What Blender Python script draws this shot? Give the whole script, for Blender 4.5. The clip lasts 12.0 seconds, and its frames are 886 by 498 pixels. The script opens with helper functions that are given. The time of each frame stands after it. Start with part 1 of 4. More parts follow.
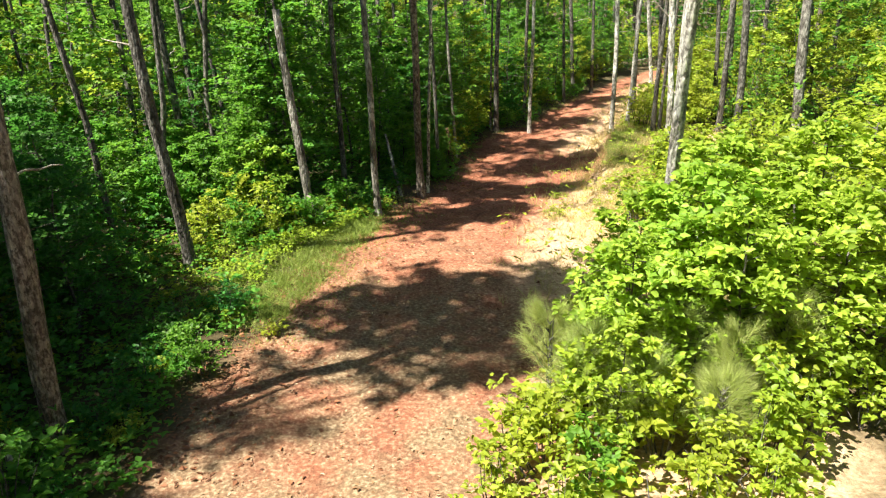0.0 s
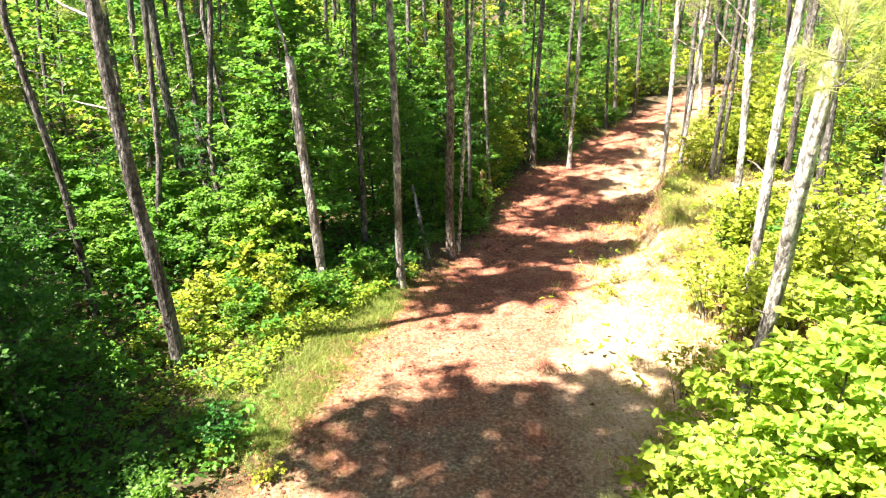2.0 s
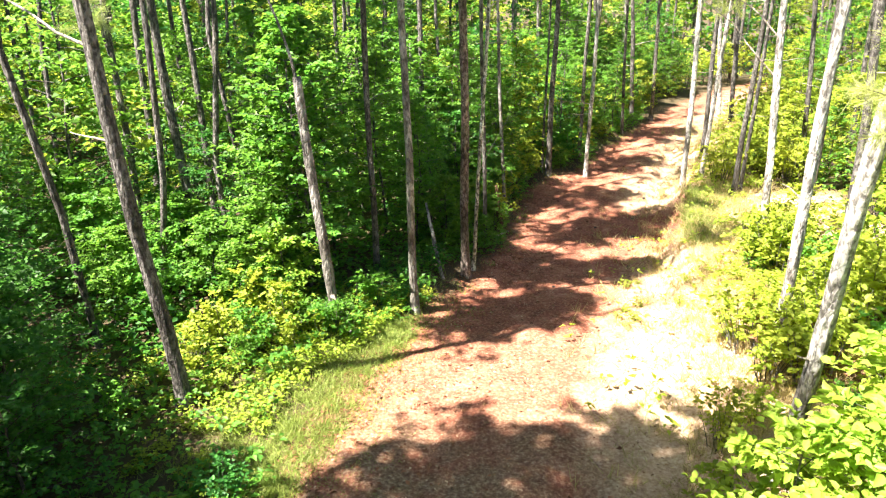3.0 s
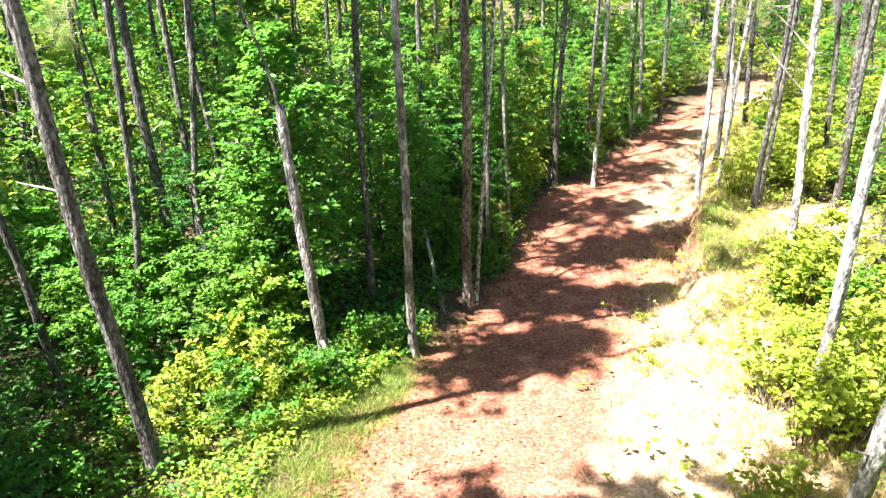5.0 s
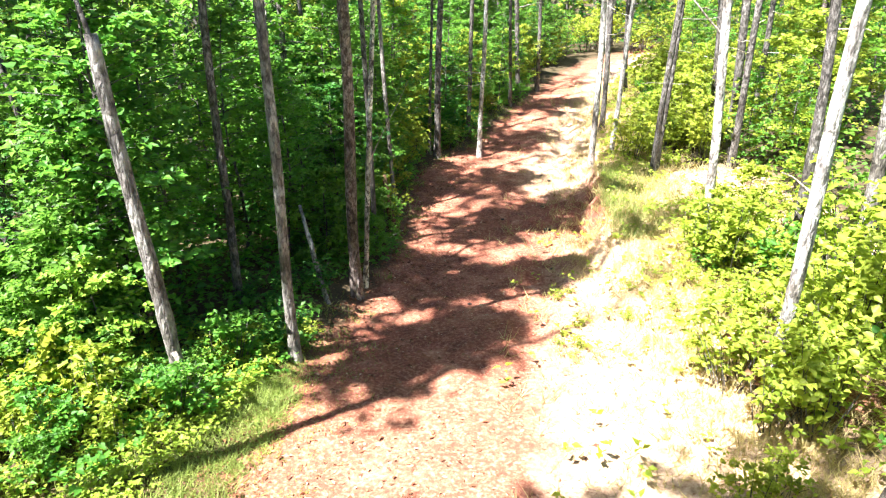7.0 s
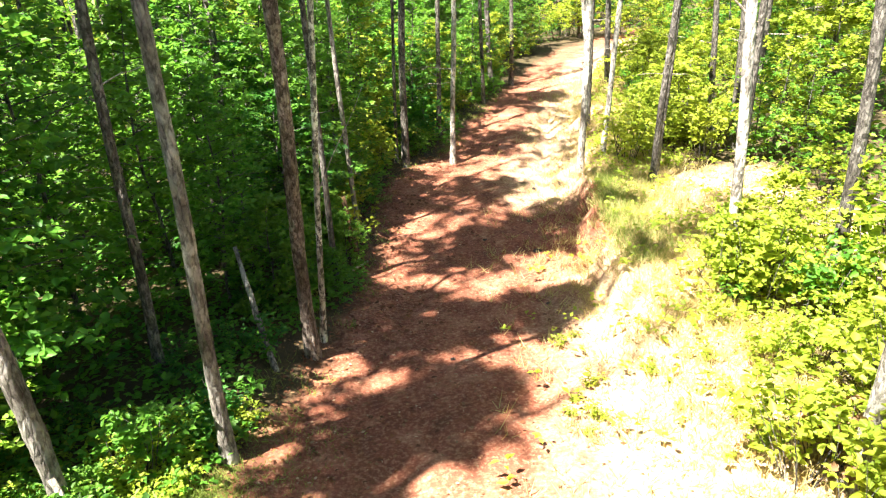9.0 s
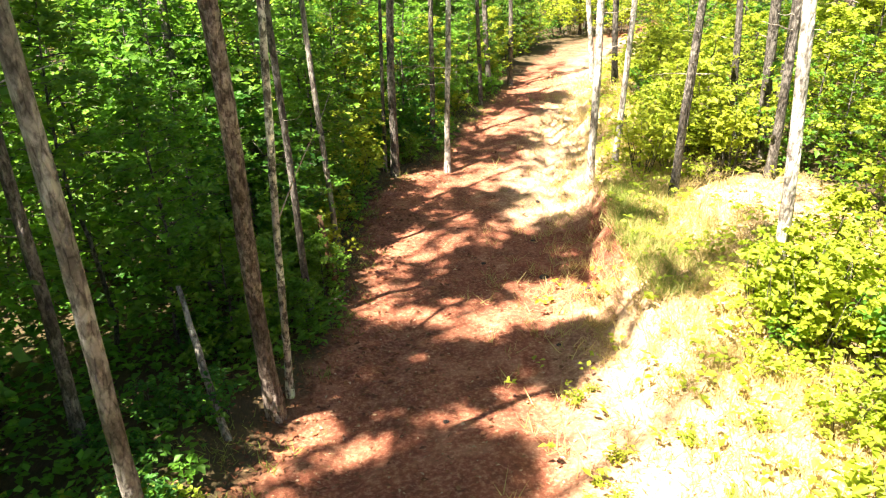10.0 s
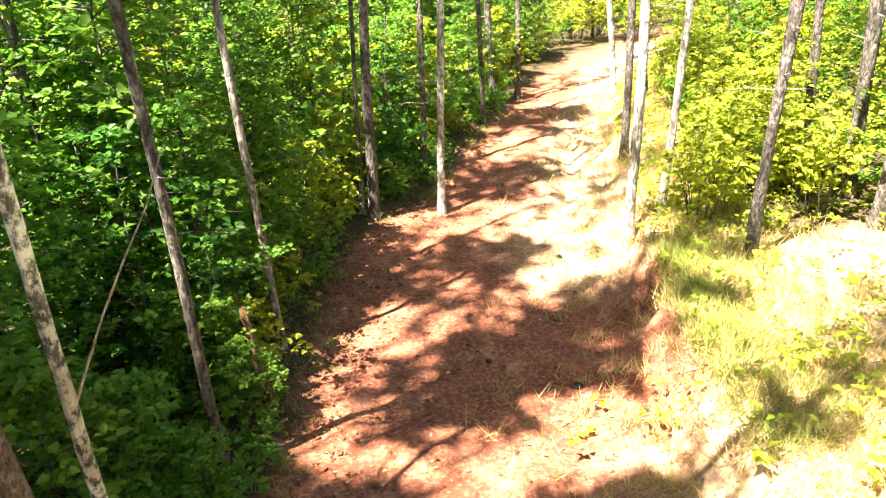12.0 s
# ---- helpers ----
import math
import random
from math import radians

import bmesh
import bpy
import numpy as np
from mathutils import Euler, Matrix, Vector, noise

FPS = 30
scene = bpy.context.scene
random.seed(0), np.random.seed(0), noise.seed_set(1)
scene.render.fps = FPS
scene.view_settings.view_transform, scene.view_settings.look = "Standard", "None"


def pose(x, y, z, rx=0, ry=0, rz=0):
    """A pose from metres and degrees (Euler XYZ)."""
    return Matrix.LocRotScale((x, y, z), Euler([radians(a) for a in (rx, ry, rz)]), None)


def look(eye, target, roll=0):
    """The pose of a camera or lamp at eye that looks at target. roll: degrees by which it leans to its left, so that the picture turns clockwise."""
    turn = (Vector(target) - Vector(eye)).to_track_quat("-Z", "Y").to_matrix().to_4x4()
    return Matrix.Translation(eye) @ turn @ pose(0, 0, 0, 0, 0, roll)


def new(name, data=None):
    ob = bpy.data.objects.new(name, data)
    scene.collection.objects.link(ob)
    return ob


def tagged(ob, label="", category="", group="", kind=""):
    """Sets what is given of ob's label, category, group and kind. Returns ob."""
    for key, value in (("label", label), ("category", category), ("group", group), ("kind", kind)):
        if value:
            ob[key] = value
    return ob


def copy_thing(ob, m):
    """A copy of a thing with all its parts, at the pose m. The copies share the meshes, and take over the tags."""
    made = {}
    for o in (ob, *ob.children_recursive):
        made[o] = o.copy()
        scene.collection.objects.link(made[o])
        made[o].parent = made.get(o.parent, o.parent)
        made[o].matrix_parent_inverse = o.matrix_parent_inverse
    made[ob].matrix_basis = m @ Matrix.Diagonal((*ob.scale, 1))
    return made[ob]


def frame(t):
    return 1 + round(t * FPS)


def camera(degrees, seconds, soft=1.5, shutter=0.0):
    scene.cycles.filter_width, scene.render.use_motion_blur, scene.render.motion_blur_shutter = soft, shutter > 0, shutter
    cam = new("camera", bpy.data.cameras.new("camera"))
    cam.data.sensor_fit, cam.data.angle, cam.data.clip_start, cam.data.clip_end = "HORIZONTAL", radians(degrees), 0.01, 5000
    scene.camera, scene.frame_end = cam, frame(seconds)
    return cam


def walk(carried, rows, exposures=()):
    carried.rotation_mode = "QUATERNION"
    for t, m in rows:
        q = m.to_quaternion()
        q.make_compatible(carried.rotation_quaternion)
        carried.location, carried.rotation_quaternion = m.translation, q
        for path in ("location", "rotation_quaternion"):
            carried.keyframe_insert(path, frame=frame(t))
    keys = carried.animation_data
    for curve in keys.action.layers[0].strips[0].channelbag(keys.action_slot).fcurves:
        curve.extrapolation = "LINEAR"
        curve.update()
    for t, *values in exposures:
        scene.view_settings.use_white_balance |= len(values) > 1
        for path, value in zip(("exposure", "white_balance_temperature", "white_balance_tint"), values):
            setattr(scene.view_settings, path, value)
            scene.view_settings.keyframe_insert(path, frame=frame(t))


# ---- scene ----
cam = camera(63.0, 12.0, soft=1.25)
PATH = [
    (0, (0.415, -0.62, 3.663), (0.342, 1.266, 3.0), -1.7),
    (0.5, (0.347, 0.146, 3.935), (0.28, 2.052, 3.33), 0.1),
    (1, (0.368, 0.707, 4.103), (0.288, 2.618, 3.521), 2.1),
    (1.5, (0.3, 1.027, 4.258), (0.197, 2.923, 3.631), 1.5),
    (2, (0.198, 1.27, 4.304), (0.065, 3.146, 3.623), -0.4),
    (2.5, (0.139, 1.524, 4.395), (-0.01, 3.396, 3.707), -0.8),
    (3, (0.105, 1.788, 4.525), (-0.058, 3.657, 3.834), -1.0),
    (3.5, (0.069, 2.042, 4.662), (-0.102, 3.909, 3.967), -1.0),
    (3.7, (0.045, 2.133, 4.711), (-0.122, 4.0, 4.014), -0.9),
    (5.5, (0.034, 3.052, 4.829), (-0.125, 4.899, 4.077), -1.5),
    (6, (-0.073, 3.339, 4.695), (-0.169, 5.176, 3.91), -1.3),
    (6.5, (-0.165, 3.768, 4.473), (-0.141, 5.601, 3.674), -1.0),
    (7, (-0.266, 4.281, 4.096), (-0.069, 6.12, 3.335), -0.1),
    (7.2, (-0.265, 4.466, 4.032), (-0.021, 6.3, 3.273), -0.1),
    (8.8, (-0.079, 5.806, 3.938), (0.188, 7.629, 3.158), -2.0),
    (9, (-0.047, 6.034, 3.907), (0.218, 7.856, 3.126), -1.9),
    (9.5, (0.088, 6.657, 3.809), (0.352, 8.478, 3.026), -1.8),
    (10, (0.195, 7.318, 3.7), (0.47, 9.137, 2.916), -1.8),
    (10.5, (0.318, 7.961, 3.592), (0.597, 9.78, 2.808), -1.9),
    (11, (0.404, 8.601, 3.499), (0.694, 10.42, 2.719), -1.9),
    (11.5, (0.571, 9.319, 3.433), (0.856, 11.139, 2.656), -2.2),
    (12, (0.766, 9.981, 3.333), (1.032, 11.808, 2.569), -2.3),
]
# exposure follows the camera's own brightening towards the lit bank
EXPOSURES = [(0.0, 1.67, 6950, 4), (0.8, 2.26, 7000, 9), (1.5, 2.53, 7050, 18), (3.0, 2.66, 6800, 14), (5.5, 2.66, 6200, 15), (7.2, 2.68, 6150, 15),
             (9.0, 2.66, 6900, 11), (9.6, 2.62, 7050, 13), (10.4, 2.64, 8200, 15), (11.2, 2.75, 8300, 16), (12.0, 3.0, 7700, 17)]
walk(cam, [(t, look(eye, target, roll)) for t, eye, target, roll in PATH], EXPOSURES)

# ---- world and sun ----
SUN_EL, SUN_AZ = 60.0, 33.0          # shadows run SUN_AZ degrees round from +x
world = bpy.data.worlds.new("sky")
scene.world = world
world.use_nodes = True
wn = world.node_tree.nodes
sky = wn.new("ShaderNodeTexSky")
sky.sky_type, sky.sun_disc = "NISHITA", False
sky.sun_elevation = radians(SUN_EL)
sky.sun_rotation = radians(270 - SUN_AZ)
world.node_tree.links.new(sky.outputs[0], wn["Background"].inputs[0])
wn["Background"].inputs[1].default_value = 0.034
SUN_DIR = Vector((-math.cos(radians(SUN_AZ)) * math.cos(radians(SUN_EL)),
                  -math.sin(radians(SUN_AZ)) * math.cos(radians(SUN_EL)), math.sin(radians(SUN_EL))))
sun = new("sun", bpy.data.lights.new("sun", "SUN"))
sun.data.energy, sun.data.angle, sun.data.color = 5.0, radians(0.53), (1.0, 0.95, 0.85)
sun.matrix_world = look(SUN_DIR * 60, (0, 0, 0))

# ---- materials ----


def material(name, rough=0.8):
    m = bpy.data.materials.new(name)
    m.use_nodes = True
    nt = m.node_tree
    bsdf = nt.nodes["Principled BSDF"]
    bsdf.inputs["Roughness"].default_value = rough
    return m, nt, bsdf


def node(nt, kind, **values):
    n = nt.nodes.new(kind)
    for key, value in values.items():
        n.inputs[key.replace("_", " ")].default_value = value
    return n


def ramp(nt, source, stops):
    r = nt.nodes.new("ShaderNodeValToRGB")
    while len(r.color_ramp.elements) < len(stops):
        r.color_ramp.elements.new(0.5)
    for e, (at, c) in zip(r.color_ramp.elements, stops):
        e.position, e.color = at, (*c, 1)
    nt.links.new(source, r.inputs[0])
    return r.outputs[0]


def mix(nt, fac, a, b, kind="MIX"):
    m = nt.nodes.new("ShaderNodeMix")
    m.data_type, m.blend_type = "RGBA", kind
    for socket, value in ((m.inputs[0], fac), (m.inputs[6], a), (m.inputs[7], b)):
        if hasattr(value, "links"):
            nt.links.new(value, socket)
        else:
            socket.default_value = value if not isinstance(value, tuple) else (*value, 1)
    return m.outputs[2]


def noise_tex(nt, coord, scale, detail=4.0, rough=0.6, stretch=None):
    n = node(nt, "ShaderNodeTexNoise", Scale=scale, Detail=detail, Roughness=rough)
    if stretch:
        mp = nt.nodes.new("ShaderNodeMapping")
        mp.inputs["Scale"].default_value = stretch
        nt.links.new(coord, mp.inputs[0])
        coord = mp.outputs[0]
    nt.links.new(coord, n.inputs["Vector"])
    return n.outputs[0]


def bump(nt, bsdf, height, strength, distance):
    b = node(nt, "ShaderNodeBump", Strength=strength, Distance=distance)
    nt.links.new(height, b.inputs["Height"])
    nt.links.new(b.outputs[0], bsdf.inputs["Normal"])


def ground_material():
    m, nt, bsdf = material("clay_ground", 0.95)
    tc = nt.nodes.new("ShaderNodeTexCoord").outputs["Object"]
    att = nt.nodes.new("ShaderNodeAttribute")
    att.attribute_name = "cover"
    sep = nt.nodes.new("ShaderNodeSeparateColor")
    nt.links.new(att.outputs["Color"], sep.inputs[0])
    fine = noise_tex(nt, tc, 26, 6, 0.7)
    mid = noise_tex(nt, tc, 3.2, 6, 0.65)
    big = noise_tex(nt, tc, 0.6, 3)
    straw = noise_tex(nt, tc, 60, 3, 0.7, (1.0, 0.25, 1.0))
    clay = ramp(nt, mid, [(0.34, (0.13, 0.036, 0.022)), (0.52, (0.34, 0.105, 0.058)), (0.66, (0.58, 0.28, 0.18))])
    litter = ramp(nt, fine, [(0.32, (0.06, 0.022, 0.013)), (0.5, (0.24, 0.066, 0.036)), (0.66, (0.58, 0.32, 0.21))])
    trail = mix(nt, 0.55, clay, litter)
    dusty = ramp(nt, fine, [(0.32, (0.07, 0.04, 0.022)), (0.5, (0.2, 0.125, 0.072)), (0.68, (0.44, 0.34, 0.23))])
    worn = node(nt, "ShaderNodeMath")
    worn.operation = "MULTIPLY"
    nt.links.new(sep.outputs[2], worn.inputs[0])
    nt.links.new(ramp(nt, noise_tex(nt, tc, 1.7, 5, 0.65), [(0.38, (0.25, 0.25, 0.25)), (0.6, (1, 1, 1))]), worn.inputs[1])
    trail = mix(nt, worn.outputs[0], trail, dusty)
    sand = ramp(nt, fine, [(0.3, (0.27, 0.16, 0.09)), (0.5, (0.5, 0.345, 0.225)), (0.7, (0.66, 0.52, 0.38))])
    mould = ramp(nt, straw, [(0.3, (0.022, 0.013, 0.008)), (0.55, (0.075, 0.04, 0.021)), (0.75, (0.16, 0.095, 0.05))])
    green = ramp(nt, fine, [(0.3, (0.03, 0.03, 0.012)), (0.6, (0.08, 0.07, 0.025)), (0.8, (0.16, 0.12, 0.05))])
    floor_col = mix(nt, big, mould, green)
    broken = node(nt, "ShaderNodeMath")
    broken.operation = "MULTIPLY_ADD"
    nt.links.new(mid, broken.inputs[0])
    broken.inputs[1].default_value = 1.1
    broken.inputs[2].default_value = -0.55

    def edge(channel):
        s = nt.nodes.new("ShaderNodeMath")
        s.operation, s.use_clamp = "ADD", False
        nt.links.new(sep.outputs[channel], s.inputs[0])
        nt.links.new(broken.outputs[0], s.inputs[1])
        c = nt.nodes.new("ShaderNodeMapRange")
        c.inputs["From Min"].default_value, c.inputs["From Max"].default_value = 0.2, 0.85
        nt.links.new(s.outputs[0], c.inputs[0])
        return c.outputs[0]
    col = mix(nt, edge(0), floor_col, trail)
    col = mix(nt, edge(1), col, sand)
    nt.links.new(col, bsdf.inputs["Base Color"])
    bump(nt, bsdf, mix(nt, 0.5, fine, mid), 0.8, 0.05)
    return m


def bark_material(name, dark, midc, light, scale=9.0, patch=0.35, spot=13.0):
    m, nt, bsdf = material(name, 0.9)
    tc = nt.nodes.new("ShaderNodeTexCoord").outputs["Object"]
    mp = nt.nodes.new("ShaderNodeMapping")
    mp.inputs["Scale"].default_value = (1, 1, 0.28)
    nt.links.new(tc, mp.inputs[0])
    v = node(nt, "ShaderNodeTexVoronoi", Scale=scale * 3)
    v.feature = "DISTANCE_TO_EDGE"
    nt.links.new(mp.outputs[0], v.inputs["Vector"])
    grain = noise_tex(nt, tc, scale * 4, 6, 0.7, (1, 1, 0.38))
    blot = noise_tex(nt, tc, spot, 6, 0.7, (1, 1, 0.6))
    large = noise_tex(nt, tc, 2.2, 3, 0.6, (1, 1, 0.6))
    col = ramp(nt, grain, [(0.28, dark), (0.5, midc), (0.75, light)])
    plate = ramp(nt, v.outputs["Distance"], [(0.0, (0.2, 0.19, 0.18)), (0.1, (0.9, 0.9, 0.9)), (0.3, (1.15, 1.15, 1.15))])
    col = mix(nt, 1.0, col, plate, "MULTIPLY")
    col = mix(nt, patch, col, ramp(nt, blot, [(0.44, dark), (0.5, midc), (0.55, light)]))
    col = mix(nt, 1.0, col, ramp(nt, large, [(0.36, (0.42, 0.39, 0.36)), (0.5, (0.85, 0.84, 0.83)), (0.62, (1.25, 1.25, 1.25))]), "MULTIPLY")
    nt.links.new(col, bsdf.inputs["Base Color"])
    bump(nt, bsdf, mix(nt, 0.5, v.outputs["Distance"], mix(nt, 0.5, grain, blot)), 1.0, 0.06)
    return m


def leaf_material(name, dark, light, through_col, share=0.5, rough=0.5):
    m, nt, bsdf = material(name, rough)
    bsdf.inputs["Specular IOR Level"].default_value = 0.35
    geo = nt.nodes.new("ShaderNodeNewGeometry")
    info = nt.nodes.new("ShaderNodeObjectInfo")
    tc = nt.nodes.new("ShaderNodeTexCoord").outputs["Object"]
    patch = noise_tex(nt, tc, 1.3, 2)
    col = ramp(nt, geo.outputs["Random Per Island"], [(0.0, dark), (0.7, light), (1.0, tuple(min(1, c * 1.45) for c in light))])
    hue = nt.nodes.new("ShaderNodeHueSaturation")
    shift = nt.nodes.new("ShaderNodeMapRange")
    shift.inputs["To Min"].default_value, shift.inputs["To Max"].default_value = 0.488, 0.52
    nt.links.new(info.outputs["Random"], shift.inputs[0])
    nt.links.new(shift.outputs[0], hue.inputs["Hue"])
    gain = nt.nodes.new("ShaderNodeMapRange")
    gain.inputs["To Min"].default_value, gain.inputs["To Max"].default_value = 0.65, 1.35
    nt.links.new(patch, gain.inputs[0])
    nt.links.new(gain.outputs[0], hue.inputs["Value"])
    nt.links.new(col, hue.inputs["Color"])
    nt.links.new(hue.outputs[0], bsdf.inputs["Base Color"])
    tr = nt.nodes.new("ShaderNodeBsdfTranslucent")
    nt.links.new(mix(nt, 0.35, through_col, hue.outputs[0]), tr.inputs[0])
    mx = nt.nodes.new("ShaderNodeMixShader")
    mx.inputs[0].default_value = share
    nt.links.new(bsdf.outputs[0], mx.inputs[1])
    nt.links.new(tr.outputs[0], mx.inputs[2])
    nt.links.new(mx.outputs[0], nt.nodes["Material Output"].inputs[0])
    return m


GROUND = ground_material()
# pine bark is darkened for shaded trunks, pale bark lightened for sunlit ones
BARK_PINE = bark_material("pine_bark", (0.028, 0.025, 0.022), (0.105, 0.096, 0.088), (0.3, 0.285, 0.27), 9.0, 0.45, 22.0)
BARK_GREY = bark_material("grey_bark", (0.06, 0.052, 0.046), (0.24, 0.225, 0.21), (0.46, 0.445, 0.42), 8.0, 0.45)
BARK_MOTTLED = bark_material("mottled_white_bark", (0.07, 0.07, 0.062), (0.5, 0.52, 0.48), (0.82, 0.84, 0.8), 6.0, 0.85, 22.0)
BARK_RED = bark_material("red_pine_bark", (0.04, 0.028, 0.023), (0.165, 0.125, 0.108), (0.5, 0.44, 0.4), 8.0, 0.4, 26.0)
BARK_PALE_SUNLIT = bark_material("pale_sunlit_bark", (0.12, 0.11, 0.1), (0.5, 0.485, 0.46), (0.76, 0.75, 0.73), 7.0, 0.55, 18.0)
DEADWOOD = bark_material("dead_wood", (0.2, 0.17, 0.14), (0.45, 0.41, 0.36), (0.66, 0.62, 0.56), 6.0, 0.3)
STONE = bark_material("stone", (0.03, 0.027, 0.025), (0.08, 0.07, 0.065), (0.17, 0.15, 0.14), 5.0, 0.3)
ROTTEN = bark_material("rotten_wood", (0.07, 0.035, 0.02), (0.19, 0.1, 0.055), (0.34, 0.21, 0.12), 8.0, 0.3)
# lime and bright leaves also carry sunlight in their colour, deep ones shade
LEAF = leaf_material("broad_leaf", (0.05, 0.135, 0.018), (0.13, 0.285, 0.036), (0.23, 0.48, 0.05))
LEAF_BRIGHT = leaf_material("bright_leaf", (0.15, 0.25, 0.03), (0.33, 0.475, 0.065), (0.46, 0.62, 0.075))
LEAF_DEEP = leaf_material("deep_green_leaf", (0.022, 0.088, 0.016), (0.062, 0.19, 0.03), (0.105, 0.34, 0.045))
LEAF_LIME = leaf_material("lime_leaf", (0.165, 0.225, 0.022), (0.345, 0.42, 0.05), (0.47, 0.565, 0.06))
LEAF_BROWN = leaf_material("dry_leaf", (0.14, 0.07, 0.035), (0.32, 0.18, 0.10), (0.3, 0.16, 0.08), 0.2, 0.8)
LEAF_RUSSET = leaf_material("russet_leaf", (0.09, 0.03, 0.018), (0.26, 0.095, 0.055), (0.25, 0.08, 0.04), 0.15, 0.7)
LEAF_PALE = leaf_material("bleached_leaf", (0.22, 0.12, 0.075), (0.5, 0.35, 0.25), (0.4, 0.25, 0.15), 0.15, 0.8)
NEEDLE = leaf_material("pine_needle", (0.04, 0.085, 0.02), (0.085, 0.14, 0.035), (0.12, 0.2, 0.04), 0.3)
NEEDLE_PALE = leaf_material("young_pine_needle", (0.24, 0.3, 0.09), (0.44, 0.5, 0.18), (0.5, 0.56, 0.16), 0.45)
GRASS = leaf_material("green_grass", (0.12, 0.17, 0.03), (0.28, 0.33, 0.08), (0.3, 0.37, 0.06), 0.35)
STRAW = leaf_material("dry_grass", (0.3, 0.25, 0.1), (0.55, 0.47, 0.22), (0.5, 0.42, 0.16), 0.35, 0.8)

# ---- shape of the land ----
EDGE_Y = [-8, 4, 6, 7.2, 8.6, 10.5, 11.1, 12.4, 14.3, 15.2, 16.4, 17.9, 18.9, 19.5, 20.6, 22, 24.6, 28.3, 31.4, 40]
EDGE_L = [-2.5, -2.26, -2.05, -1.85, -1.6, -1.1, -0.83, -0.33, 0.2, 0.38, 0.48, 0.72, 1.4, 1.95, 2.45, 3.1, 4.5, 6.2, 8.1, 17]
EDGE_R = [2.3, 2.2, 2.1, 2.0, 2.05, 2.15, 2.3, 2.6, 2.95, 3.2, 3.5, 4.0, 4.35, 4.55, 4.85, 5.35, 6.5, 8.1, 9.7, 19]
rng = np.random.default_rng(7)


def smooth(v):
    v = np.clip(v, 0, 1)
    return v * v * (3 - 2 * v)


def edge_left(y):
    return np.interp(y, EDGE_Y, EDGE_L)


def edge_right(y):
    return np.interp(y, EDGE_Y, EDGE_R)


def verge(y):
    """Width of the grassy strip between the trail and the plants on the shaded side."""
    return np.interp(y, [5, 6.5, 7.2, 8, 9, 9.75, 10.4, 12], [0.05, 0.1, 0.5, 1.4, 1.3, 0.5, 0.35, 0.3])


def land(x, y):
    """Height of the ground, without its small bumps."""
    z = np.interp(y, [-20, 4, 7, 10, 12, 14, 17, 19.5, 22, 24, 60], [0.15, 0.12, 0.18, 0.24, 0.12, 0.02, 0.05, 0.07, 0.22, 0.3, 0.3])
    bank = np.interp(y, [-5, 6, 9, 12, 14, 20, 30], [0.15, 0.1, 0.1, 0.2, 0.45, 0.45, 0.3])
    ragged = 0.1 * np.sin(y * 4.3) + 0.06 * np.sin(y * 9.1 + 1)
    z = z + smooth((x - edge_right(y) + ragged) / np.interp(y, [11, 13, 17, 19], [0.75, 0.42, 0.42, 0.75])) * bank
    z = z + smooth(edge_left(y) + 0.25 - x) * np.interp(y, [4, 8, 12, 15, 18, 30], [0.0, 0.08, 0.2, 0.15, 0.08, 0.05])
    far = np.maximum(0, np.hypot(x, y - 14) - 35)
    return z + far * 0.03


def rough(x, y):
    """Small bumps: gentle lumps, wheel ruts and a washed-out edge along the trail."""
    mid = (edge_left(y) + edge_right(y)) / 2
    rut = np.exp(-((x - mid - 0.75) / 0.22) ** 2) + np.exp(-((x - mid + 0.75) / 0.22) ** 2)
    wave = 0.03 * np.sin(x * 2.1 + 1.3 * np.sin(y * 0.9)) * np.sin(y * 1.7 + x) + 0.016 * np.sin(x * 6.3 + y * 2.2) * np.sin(y * 5.1 - x * 1.7)
    gully = np.exp(-((x - edge_right(y) + 0.5 + 0.1 * np.sin(y * 2.7)) / 0.16) ** 2) * smooth((y - 16.4) / 0.8) * smooth((22.5 - y) / 1.0)
    return wave - 0.035 * rut - 0.13 * gully


def ground_z(x, y):
    return float(land(np.float64(x), np.float64(y)) + rough(np.float64(x), np.float64(y)))


# ---- mesh helpers ----


def mesh_from(name, verts, faces, mats, index=None, smooth_shade=False):
    """A mesh from arrays: faces is a list of (n, k) index arrays."""
    me = bpy.data.meshes.new(name)
    verts = np.asarray(verts, np.float32)
    me.vertices.add(len(verts))
    me.vertices.foreach_set("co", verts.ravel())
    loops = np.concatenate([np.asarray(f).ravel() for f in faces]).astype(np.int32)
    sizes = np.concatenate([np.full(len(f), np.asarray(f).shape[1]) for f in faces]).astype(np.int32)
    me.loops.add(len(loops))
    me.loops.foreach_set("vertex_index", loops)
    me.polygons.add(len(sizes))
    me.polygons.foreach_set("loop_start", np.concatenate([[0], np.cumsum(sizes)[:-1]]).astype(np.int32))
    if index is not None:
        me.polygons.foreach_set("material_index", np.asarray(index, np.int32))
    if smooth_shade:
        me.polygons.foreach_set("use_smooth", np.ones(len(sizes), bool))
    for m in mats:
        me.materials.append(m)
    me.update(calc_edges=True)
    return me


def part(name, me, parent, label="", at=None):
    ob = new(name, me)
    ob.parent = parent
    if at is not None:
        ob.matrix_basis = at
    return tagged(ob, label)


def thing(name, label, category, group="", at=None):
    ob = new(name)
    ob.empty_display_size = 0.2
    if at is not None:
        ob.matrix_basis = at
    return tagged(ob, label, category, group)


